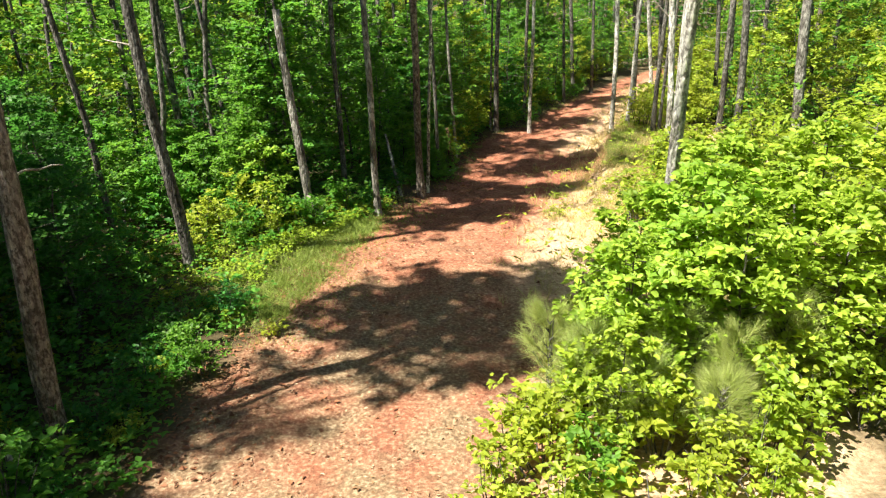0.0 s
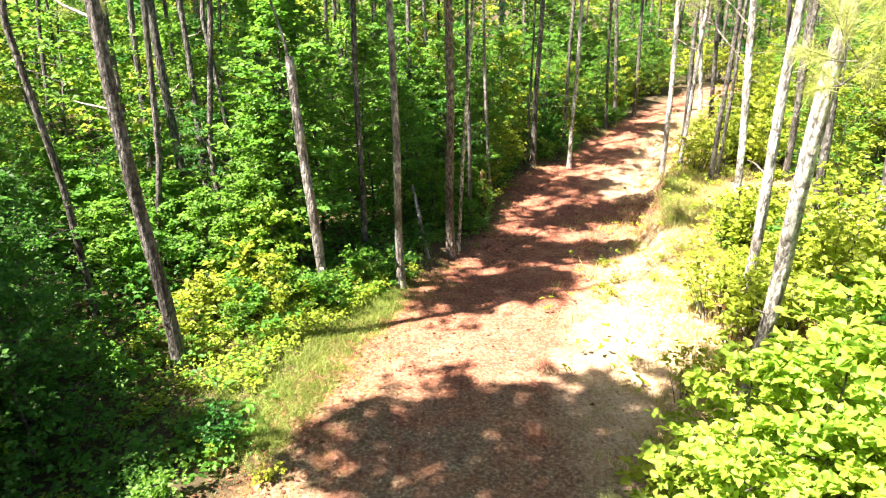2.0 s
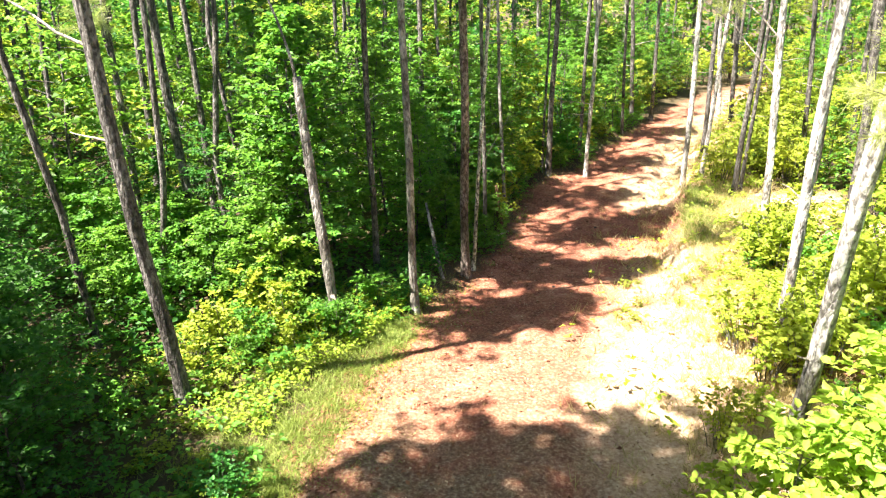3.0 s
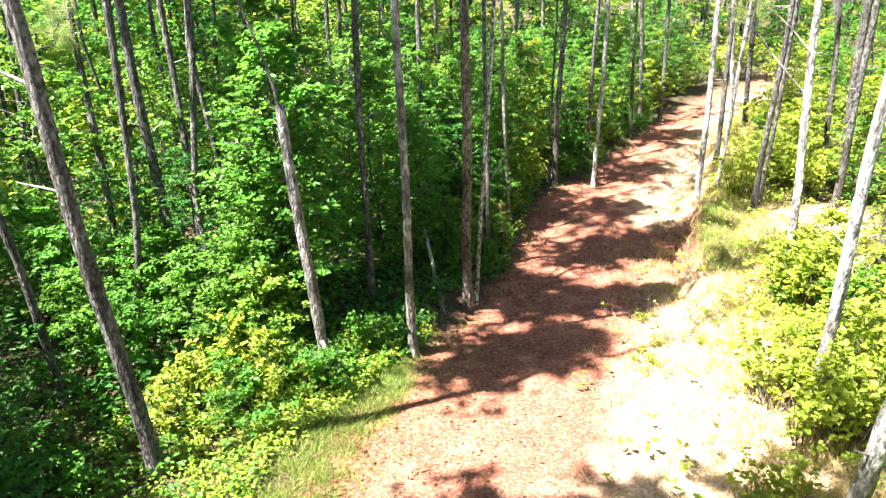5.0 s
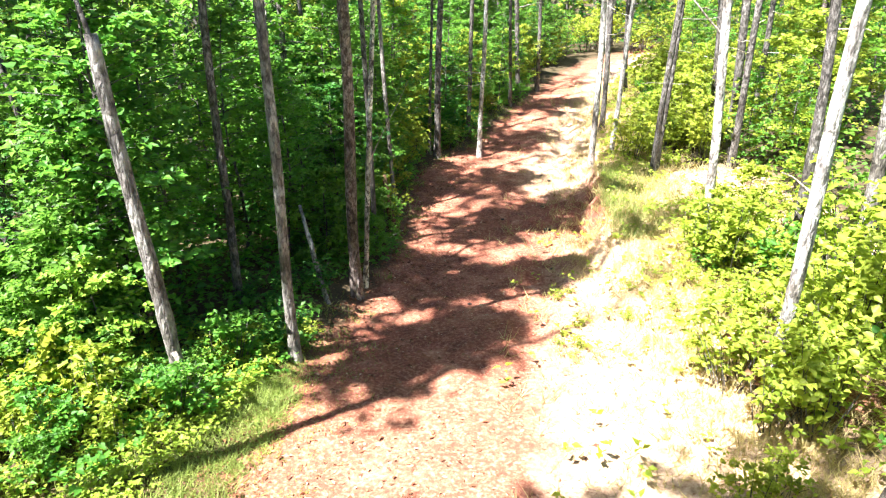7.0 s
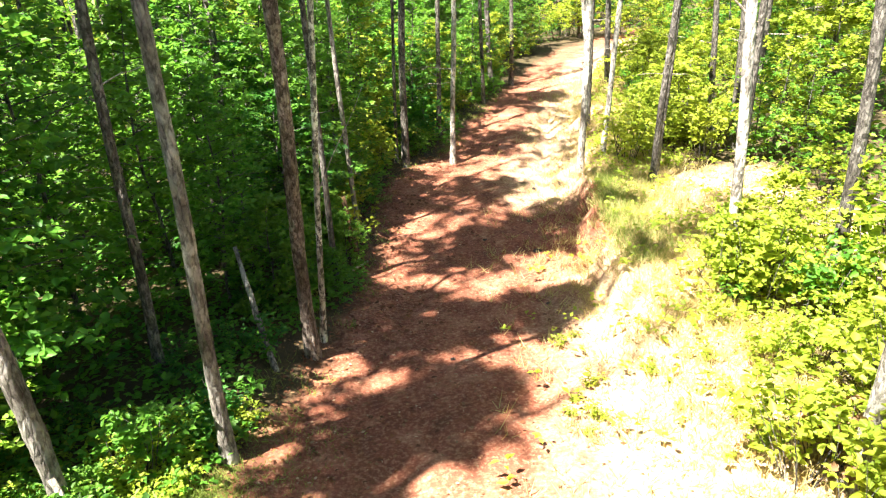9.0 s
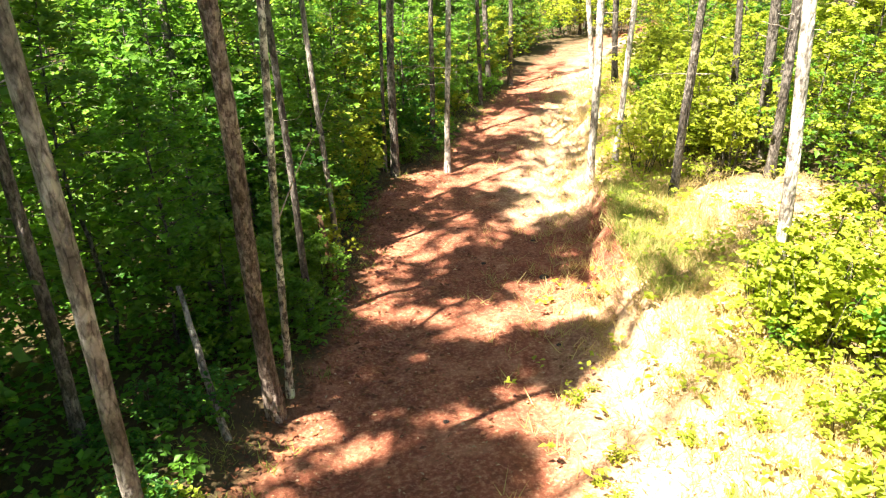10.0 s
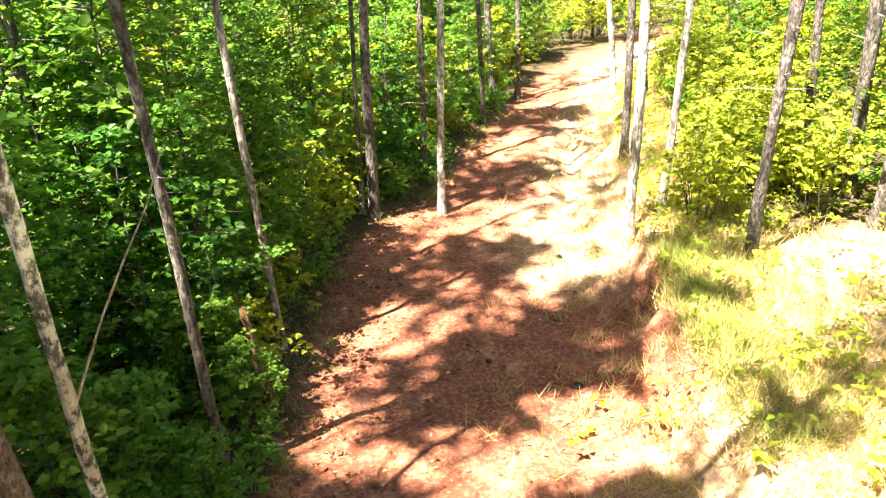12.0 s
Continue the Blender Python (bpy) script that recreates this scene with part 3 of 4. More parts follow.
# mid-height broadleaf trees, added where their unseen crowns shade trail and undergrowth
def shade_tree(x, y, height, radius, low, seed):
    stem, crown = sapling_meshes(seed, height, radius, 44, 34, 0.16, LEAF_DEEP, BARK_PINE, low, False, 0.045)
    ob = thing("hardwood_tree", "added young hardwood whose unseen high crown casts shade on the ground", "tree", "hardwoods of the wood", pose(x, y, ground_z(x, y)))
    part("trunk", stem, ob)
    part("crown", crown, ob, "broad green leaves")


shade_tree(-5.5, 3.1, 14.5, 1.3, 0.74, 61)
shade_tree(-6.3, 4.0, 14.5, 1.0, 0.78, 62)
shade_tree(-4.5, 3.0, 14.5, 1.3, 0.74, 63)
shade_tree(-5.6, 6.9, 14.5, 0.74, 0.78, 64)
shade_tree(-6.15, 7.2, 14.5, 0.66, 0.805, 75)
shade_tree(-7.7, 10.0, 14.5, 0.8, 0.76, 70)
shade_tree(-8.0, 9.8, 14.5, 0.78, 0.74, 68)
shade_tree(-4.75, 9.25, 14.5, 0.5, 0.82, 66)
shade_tree(-6.9, 9.15, 14.5, 0.5, 0.83, 76)
shade_tree(-5.85, 8.75, 14.5, 0.48, 0.84, 88)
shade_tree(-9.6, 2.75, 14.5, 0.55, 0.8, 87)
shade_tree(-3.8, 11.4, 14.5, 0.95, 0.8, 67)
shade_tree(-4.7, 10.9, 14.5, 0.75, 0.8, 77)
shade_tree(-5.6, 2.4, 14.5, 1.0, 0.74, 78)
shade_tree(-9.7, 0.4, 14.5, 1.2, 0.74, 69)
shade_tree(-4.3, 13.6, 14.5, 0.8, 0.76, 72)
shade_tree(-10.5, 1.1, 14.5, 1.3, 0.74, 83)
shade_tree(-10.2, 2.9, 14.5, 1.2, 0.74, 84)
shade_tree(-9.5, 0.9, 14.5, 1.1, 0.76, 85)
shade_tree(-11.2, 3.6, 14.5, 1.3, 0.74, 86)
shade_tree(-3.0, 16.2, 14.5, 1.0, 0.76, 73)
shade_tree(-1.5, 19.2, 14.5, 0.9, 0.76, 74)


def shade_canopy():
    """Unseen high crowns added to darken the shaded wood, with gaps for the sun."""
    g = np.random.default_rng(77)
    kinds = []
    for i in range(4):
        stem, crown = sapling_meshes(80 + i, 14.0, 1.7, 46, 34, 0.16, LEAF_DEEP, BARK_PINE, 0.74, False, 0.05)
        ob = thing("hardwood_tree", "added slender hardwood whose unseen high crown darkens the wood", "tree", "hardwoods of the wood", pose(-30, -20 - 3 * i, 0))
        part("trunk", stem, ob)
        part("crown", crown, ob, "broad green leaves")
        kinds.append(ob)
    shaded = [(-3.9, 3.4), (-3.9, 4.6), (-9.0, 14.0), (-11.0, 16.0), (-8.0, 17.0), (-12.0, 13.0), (-10.0, 19.0), (-7.0, 20.0), (-13.0, 18.0)]
    for _ in range(900):
        y = g.uniform(3, 30)
        x = edge_left(y) - 2.1 - g.uniform(0, 12)
        if -7.0 < x < -1.2 and 5 < y < 14.6 or x > -4.2 and 14 < y < 17.2 or min(math.hypot(x - a, y - b) for a, b in shaded) < 1.9:
            continue
        shaded.append((x, y))
        if len(shaded) > 50:
            break
    for x, y in shaded:
        tx, ty = x - 5.3, y - 3.45
        s = g.uniform(0.8, 1.1)
        copy_thing(kinds[g.integers(4)], Matrix.LocRotScale((tx, ty, ground_z(tx, ty) - 0.02), Euler((0, 0, g.uniform(0, 6.28))), (s, s, g.uniform(0.92, 1.05))))


shade_canopy()

# ---- undergrowth ----


def prototype(name, label, category, group, meshes, names):
    ob = thing(name, label, category, group, pose(-40 - 2 * len(bpy.data.objects) % 37, 60, 0))
    for name, me in zip(names, meshes):
        if me:
            part(name, me, ob)
    return ob


def place(ob, x, y, s=1.0, g=rng, tall=1.0):
    return copy_thing(ob, Matrix.LocRotScale((x, y, ground_z(x, y) - 0.02), Euler((0, 0, g.uniform(0, 6.28))), (s, s, s * tall)))


def remove(ob):
    for o in (*ob.children_recursive, ob):
        bpy.data.objects.remove(o)


def undergrowth():
    g = np.random.default_rng(5)
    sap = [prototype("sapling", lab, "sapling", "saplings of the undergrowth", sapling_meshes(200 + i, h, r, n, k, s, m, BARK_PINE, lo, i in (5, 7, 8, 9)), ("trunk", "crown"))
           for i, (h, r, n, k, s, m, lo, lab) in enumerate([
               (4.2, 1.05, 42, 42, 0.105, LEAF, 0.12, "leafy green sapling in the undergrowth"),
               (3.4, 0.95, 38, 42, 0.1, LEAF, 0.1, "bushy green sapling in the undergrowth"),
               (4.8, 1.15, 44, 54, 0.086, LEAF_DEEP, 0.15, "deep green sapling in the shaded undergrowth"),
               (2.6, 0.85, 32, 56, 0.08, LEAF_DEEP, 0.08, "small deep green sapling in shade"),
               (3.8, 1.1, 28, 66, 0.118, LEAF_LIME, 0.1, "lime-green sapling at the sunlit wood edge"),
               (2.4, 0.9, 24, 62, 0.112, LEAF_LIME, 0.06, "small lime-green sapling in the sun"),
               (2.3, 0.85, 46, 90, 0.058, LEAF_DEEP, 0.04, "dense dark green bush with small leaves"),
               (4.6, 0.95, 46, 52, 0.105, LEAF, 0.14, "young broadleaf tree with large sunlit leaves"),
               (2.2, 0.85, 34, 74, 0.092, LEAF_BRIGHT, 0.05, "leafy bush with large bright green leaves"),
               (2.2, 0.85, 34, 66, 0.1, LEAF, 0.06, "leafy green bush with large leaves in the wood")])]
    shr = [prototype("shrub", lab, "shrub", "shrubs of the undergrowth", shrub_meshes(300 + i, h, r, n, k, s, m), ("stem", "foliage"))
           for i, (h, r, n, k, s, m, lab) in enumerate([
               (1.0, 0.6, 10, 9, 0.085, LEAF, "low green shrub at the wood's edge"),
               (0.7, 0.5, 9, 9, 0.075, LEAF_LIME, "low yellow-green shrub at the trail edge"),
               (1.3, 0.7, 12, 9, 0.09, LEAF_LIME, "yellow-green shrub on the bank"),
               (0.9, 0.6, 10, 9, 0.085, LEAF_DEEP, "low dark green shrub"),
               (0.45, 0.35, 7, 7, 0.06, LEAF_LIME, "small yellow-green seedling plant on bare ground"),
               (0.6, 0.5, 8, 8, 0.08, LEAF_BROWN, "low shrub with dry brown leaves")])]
    far = [sapling_meshes(400 + i, h, r, n, k, 0.17, LEAF, BARK_PINE, 0.03, False, None, False)[1] for i, (h, r, n, k) in enumerate([(4.6, 1.5, 38, 19), (5.6, 1.6, 42, 19), (4.0, 1.4, 36, 19)])]

    # the wood to the shaded side of the trail
    n = 0
    for _ in range(9000):
        y = g.uniform(2.5, 32)
        off = 0.5 + g.exponential(3.2)
        x = edge_left(y) - off
        if off > 11 or 9.9 < y < 14.8 and off < 2.6 or 14.8 < y < 15.4 and off < 1.5:
            continue
        if y < 10.5 and x > -4.3:
            continue
        dense = 0.9 if off < 3 else 0.6
        if g.uniform() > dense:
            continue
        s = g.uniform(0.6, 1.1) * min(1.0, 0.5 + off * 0.14)
        if y < 11.9 and x > -6.4:
            s *= 0.6
        kind = g.choice([0, 1, 2, 3, 4, 5], p=[0.3, 0.24, 0.14, 0.12, 0.11, 0.09])
        place(sap[kind], x, y, s, g)
        n += 1
        if n >= 165:
            break
    # the sunlit side
    n = 0
    for _ in range(9000):
        y = g.uniform(10.5, 32)
        off = 1.6 + g.exponential(3.0)
        x = edge_right(y) + off
        if off > 11 or (y < 16.3 and x < 6.7) or (y < 13 and x < 6):
            continue
        s = g.uniform(0.45, 0.9) * min(1.0, 0.45 + off * 0.12)
        # mostly lime leaves: the washed-out sun is partly put into their colour
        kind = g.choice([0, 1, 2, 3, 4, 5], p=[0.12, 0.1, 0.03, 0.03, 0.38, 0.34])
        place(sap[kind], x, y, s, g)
        n += 1
        if n >= 75:
            break
    # deep in the wood, all round: one mass of foliage for each tone of leaf
    spots = []
    for _ in range(110):
        spots.append((g.uniform(-24, -7.5), g.uniform(15, 42)))
    while len(spots) < 560:
        x, y = g.uniform(-24, 32), g.uniform(-14, 56)
        out = max(edge_left(y) - x, x - edge_right(y)) if y < 38 else 8
        if not (out < 4.0 and y < 33 or out < 0 or y < 9 and out < 6.5):
            spots.append((x, y))
    tall = []
    # and behind the start, where the trail comes out of the wood
    for _ in range(110):
        y = g.uniform(-10, 1.8)
        off = 1.2 + g.exponential(3.5)
        spots.append((edge_right(y) + off + 1.4 if g.uniform() < 0.55 else edge_left(y) - off - 0.4, y))
    for _ in range(90):
        a = g.uniform(0.15, 2.9)
        d = g.uniform(34, 46)
        tall.append((1.5 + d * math.cos(a), 12 + d * math.sin(a)))
    for _ in range(36):
        spots.append((8.6 + g.exponential(3.0), g.uniform(1.0, 10)))
    for tone, leaf, label in ((0, LEAF, "mass of leafy saplings deep in the wood"), (1, LEAF_DEEP, "mass of dark leafy saplings deep in the wood"), (2, LEAF_LIME, "mass of saplings deep in the wood, sunlight put into lime leaves")):
        me = far[tone]
        co = np.empty(len(me.vertices) * 3, np.float32)
        me.vertices.foreach_get("co", co)
        co = co.reshape(-1, 3)
        n_loops = np.array([len(p.vertices) for p in me.polygons])
        flat = np.empty(len(me.loops), np.int32)
        me.loops.foreach_get("vertex_index", flat)
        slot = np.array([p.material_index for p in me.polygons])
        quads, tris = flat[:4 * (n_loops == 4).sum()].reshape(-1, 4), flat[4 * (n_loops == 4).sum():].reshape(-1, 3)
        verts, q, t = [], [], []
        mine = [(x, y, g.uniform(0.65, 1.1)) for x, y in spots[tone::3]] + [(x, y, g.uniform(1.5, 2.3)) for x, y in tall[tone::3]]
        for i, (x, y, s) in enumerate(mine):
            a = g.uniform(0, 6.28)
            turn = np.array([[math.cos(a), -math.sin(a), 0], [math.sin(a), math.cos(a), 0], [0, 0, 1]]) * s
            verts.append(co @ turn.T + np.array([x, y, ground_z(x, y) - 0.02]))
            q.append(quads + i * len(co))
            t.append(tris + i * len(co))
        index = np.concatenate([np.tile(slot[n_loops == 4], len(mine)), np.tile(slot[n_loops == 3], len(mine))])
        joined = mesh_from("far_saplings", np.concatenate(verts), [np.concatenate(q), np.concatenate(t)], [leaf, BARK_PINE], index)
        tagged(new("far_saplings", joined), label, "saplings", kind="stuff")
    # low shrubs along both edges
    for _ in range(105):
        y = g.uniform(3, 26)
        off = g.exponential(0.9)
        kind, x, s = g.choice([0, 1, 3, 4], p=[0.35, 0.25, 0.2, 0.2]), edge_left(y) - 0.1 - verge(y) - off, g.uniform(0.5, 1.0)
        if 5 < y < 10.4 and x > -3.9:
            kind, s = 4, s * 0.6
        elif 11 < y < 14.6 and x > -2.4:
            # dark-leaved kind stands in for the shade beside the pines
            kind, s = 3, s * 0.55
        place(shr[kind], x, y, s, g)
    for _ in range(100):
        y = g.uniform(11.5, 26)
        off = g.exponential(1.1)
        x = edge_right(y) + 1.3 + off
        if 12.6 < y < 16.2 and x < 6.6:
            continue
        place(shr[g.choice([0, 1, 2, 4], p=[0.15, 0.3, 0.3, 0.25])], x, y, g.uniform(0.5, 1.0), g)
    for x, y, k, s in [(2.2, 7.9, 2, 0.6), (2.6, 6.9, 2, 0.7), (2.0, 7.0, 1, 0.7), (3.5, 8.0, 0, 0.7), (3.7, 7.3, 2, 0.9), (2.7, 8.3, 1, 0.6),
                       (3.3, 9.7, 5, 1.1), (3.7, 9.2, 2, 0.9), (4.0, 9.9, 2, 1.0), (4.3, 9.0, 0, 1.1), (4.6, 10.3, 2, 1.1), (4.4, 10.7, 1, 0.6),
                       (4.6, 11.6, 2, 0.7), (5.1, 11.3, 2, 1.0), (4.3, 12.5, 2, 0.8), (4.5, 13.0, 2, 0.7), (4.0, 12.9, 1, 0.9), (3.95, 12.4, 2, 0.85), (4.25, 12.25, 2, 0.95), (5.8, 12.0, 2, 1.2), (3.0, 9.1, 2, 0.8), (3.45, 9.0, 2, 1.0), (3.6, 9.6, 2, 0.9), (2.95, 9.6, 2, 0.75), (3.2, 9.8, 1, 0.8),
                       (6.6, 14.6, 2, 1.0), (5.2, 10.3, 2, 1.2), (5.0, 9.3, 2, 1.2), (5.9, 10.8, 2, 1.3), (4.6, 16.9, 2, 0.9), (4.9, 17.6, 2, 1.0), (8.6, 33.6, 2, 1.3), (9.6, 33.9, 2, 1.5), (10.6, 33.4, 2, 1.4), (11.4, 34.2, 2, 1.5), (7.6, 33.4, 2, 1.2), (9.2, 34.6, 2, 1.6)]:
        place(shr[k], x, y, s * g.uniform(0.85, 1.1), g)
    place(shr[4], -1.72, 6.5, 0.55, g)
    for _ in range(14):
        place(shr[4], g.uniform(1.5, 3.2), g.uniform(8.9, 12.4), g.uniform(0.25, 0.5), g)
    for _ in range(16):
        place(shr[g.choice([1, 4, 4, 2])], g.uniform(3.5, 5.6), g.uniform(10.4, 13.2), g.uniform(0.4, 0.75), g)
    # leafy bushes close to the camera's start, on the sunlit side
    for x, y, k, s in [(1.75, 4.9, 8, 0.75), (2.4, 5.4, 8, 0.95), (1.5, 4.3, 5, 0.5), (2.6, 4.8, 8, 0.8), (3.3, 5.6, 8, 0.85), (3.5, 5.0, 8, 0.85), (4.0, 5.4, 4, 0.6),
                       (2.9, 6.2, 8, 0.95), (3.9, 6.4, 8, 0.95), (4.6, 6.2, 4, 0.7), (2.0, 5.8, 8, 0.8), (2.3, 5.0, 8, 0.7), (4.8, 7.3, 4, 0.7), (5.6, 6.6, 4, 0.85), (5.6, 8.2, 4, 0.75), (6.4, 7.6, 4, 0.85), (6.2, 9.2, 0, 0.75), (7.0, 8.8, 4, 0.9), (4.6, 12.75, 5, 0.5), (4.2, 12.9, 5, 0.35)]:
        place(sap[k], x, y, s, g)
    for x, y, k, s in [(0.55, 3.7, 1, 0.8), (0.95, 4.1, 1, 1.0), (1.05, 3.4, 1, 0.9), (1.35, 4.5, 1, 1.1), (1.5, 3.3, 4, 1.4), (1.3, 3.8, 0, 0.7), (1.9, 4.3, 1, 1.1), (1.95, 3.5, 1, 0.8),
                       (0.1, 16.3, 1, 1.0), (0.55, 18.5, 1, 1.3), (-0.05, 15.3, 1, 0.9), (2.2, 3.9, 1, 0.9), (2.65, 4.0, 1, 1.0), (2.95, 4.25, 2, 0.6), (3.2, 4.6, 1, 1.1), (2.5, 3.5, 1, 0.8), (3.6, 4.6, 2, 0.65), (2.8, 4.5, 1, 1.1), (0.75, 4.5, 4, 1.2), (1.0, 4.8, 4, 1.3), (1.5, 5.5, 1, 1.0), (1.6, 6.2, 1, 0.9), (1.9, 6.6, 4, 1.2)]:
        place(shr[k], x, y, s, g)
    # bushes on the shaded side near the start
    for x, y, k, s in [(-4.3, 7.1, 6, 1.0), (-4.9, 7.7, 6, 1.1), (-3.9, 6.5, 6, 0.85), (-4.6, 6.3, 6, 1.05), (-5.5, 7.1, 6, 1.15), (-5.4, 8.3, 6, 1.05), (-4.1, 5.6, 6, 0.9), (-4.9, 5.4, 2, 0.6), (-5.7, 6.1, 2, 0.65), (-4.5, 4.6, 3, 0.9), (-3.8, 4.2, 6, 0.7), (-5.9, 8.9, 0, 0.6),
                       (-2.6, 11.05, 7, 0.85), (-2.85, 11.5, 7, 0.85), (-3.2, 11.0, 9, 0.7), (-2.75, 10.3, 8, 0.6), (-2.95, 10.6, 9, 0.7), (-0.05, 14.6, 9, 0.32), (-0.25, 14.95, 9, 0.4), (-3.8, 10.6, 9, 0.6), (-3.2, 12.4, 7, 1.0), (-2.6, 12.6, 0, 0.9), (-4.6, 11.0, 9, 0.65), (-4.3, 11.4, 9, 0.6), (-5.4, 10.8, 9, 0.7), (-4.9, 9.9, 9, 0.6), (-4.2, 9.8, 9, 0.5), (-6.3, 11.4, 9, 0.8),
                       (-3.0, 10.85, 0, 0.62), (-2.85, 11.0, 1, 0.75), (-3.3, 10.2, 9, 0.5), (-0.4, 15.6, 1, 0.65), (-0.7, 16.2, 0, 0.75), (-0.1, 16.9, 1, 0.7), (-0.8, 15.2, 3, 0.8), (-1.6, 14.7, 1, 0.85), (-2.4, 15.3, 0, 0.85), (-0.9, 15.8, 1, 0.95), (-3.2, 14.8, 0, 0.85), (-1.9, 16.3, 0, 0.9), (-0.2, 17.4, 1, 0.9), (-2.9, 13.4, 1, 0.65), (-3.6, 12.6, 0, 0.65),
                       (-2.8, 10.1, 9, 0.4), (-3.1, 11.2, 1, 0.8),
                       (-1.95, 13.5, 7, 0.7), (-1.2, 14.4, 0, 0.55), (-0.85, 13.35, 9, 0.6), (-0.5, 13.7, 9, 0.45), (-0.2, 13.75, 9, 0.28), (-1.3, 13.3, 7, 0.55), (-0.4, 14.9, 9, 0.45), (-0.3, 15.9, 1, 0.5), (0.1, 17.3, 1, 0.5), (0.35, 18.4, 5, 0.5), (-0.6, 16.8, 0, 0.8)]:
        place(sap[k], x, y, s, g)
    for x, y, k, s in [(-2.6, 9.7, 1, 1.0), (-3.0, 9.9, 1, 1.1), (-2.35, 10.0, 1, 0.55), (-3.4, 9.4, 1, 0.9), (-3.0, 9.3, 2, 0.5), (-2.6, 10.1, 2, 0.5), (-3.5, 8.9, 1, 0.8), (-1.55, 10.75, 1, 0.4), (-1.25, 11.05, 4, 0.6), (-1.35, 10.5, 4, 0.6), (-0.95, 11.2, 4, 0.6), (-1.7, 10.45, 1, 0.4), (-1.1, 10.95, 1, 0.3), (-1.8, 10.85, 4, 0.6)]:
        place(shr[k], x, y, s, g)
    for _ in range(26):
        y = g.uniform(3.4, 7.0)
        place(shr[g.choice([0, 3, 3, 4])], edge_left(y) - g.uniform(0.05, 0.9), y, g.uniform(0.3, 0.6), g)
    for _ in range(34):
        y = g.uniform(8.4, 10.6)
        low = 0.6 if y < 9.3 or y > 10.2 else 1.0
        place(shr[g.choice([1, 4, 4, 0])], edge_left(y) - verge(y) - g.uniform(0.1, 1.2), y, low * g.uniform(0.4, 0.75), g)
    for ob in sap + shr:
        remove(ob)


undergrowth()


def young_pines():
    for i, (x, y, h) in enumerate([(1.1, 5.1, 0.9), (1.35, 4.6, 0.95), (1.75, 4.4, 0.8), (2.1, 4.75, 1.05), (2.5, 4.5, 0.9), (2.95, 4.75, 1.0), (2.3, 4.2, 0.7)]):
        a, b = young_pine_meshes(700 + i, h, 0.26, NEEDLE_PALE)
        ob = thing("young_pine", "pale green young pine with long soft needles", "young pine", "young pines", pose(x, y, ground_z(x, y) - 0.02))
        part("stem", a, ob)
        part("crown", b, ob)


young_pines()


def bough(x, y, z, tree_x, tree_y, tree_z, name_of):
    """A drooping tuft of long needles on a side branch of a pine."""
    g = np.random.default_rng(31)
    b = Build()
    tip, root = np.array([x, y, z]), np.array([tree_x, tree_y, tree_z])
    u = np.linspace(0, 1, 6)[:, None]
    line = root + u * (tip - root) + np.sin(u * 3.1) * np.array([0, 0, 0.12])
    b.tube(line, np.linspace(0.014, 0.004, 6), 5, slot=1)
    for k in range(9):
        way = unit(g.normal(0, 1, 3) + np.array([0, 0, 0.3]))
        at = line[3 + k % 3]
        b.tube(at + np.linspace(0, 1, 3)[:, None] * way * 0.3, [0.006, 0.004, 0.002], 4, slot=1)
        n = 170
        v = g.uniform(0.3, 1.1, n)[:, None]
        b.needles(at + v * way * 0.3, way * 0.7 + g.normal(0, 0.7, (n, 3)), g.uniform(0.12, 0.24, n), np.full(n, 0.0032))
    ob = b.mesh("bough", [NEEDLE_PALE, BARK_PINE])
    best = min((o for o in scene.objects if o.name.startswith("pine_tree")), key=lambda o: (o.matrix_basis.translation.xy - Vector(name_of)).length)
    part("bough", ob, best, "tuft of long pale green needles", Matrix.Translation(-best.matrix_basis.translation))


bough(2.40, 6.1, 3.7, 2.62, 6.65, 4.0, (2.62, 7.43))
bough(2.75, 6.15, 4.1, 2.62, 6.58, 4.3, (2.62, 7.43))
bough(-5.3, 11.2, 4.05, -5.58, 12.17, 4.3, (-5.50, 12.10))
bough(4.35, 16.6, 3.9, 4.55, 17.16, 4.1, (4.32, 17.23))

# ---- grass, herbs and litter ----
def scatter(name, label, category, mat, spots, make):
    b = Build()
    make(b, spots)
    tagged(new(name, b.mesh(name, [mat])), label, category, kind="stuff")


def heights(p):
    return land(p[:, 0], p[:, 1]) + rough(p[:, 0], p[:, 1])


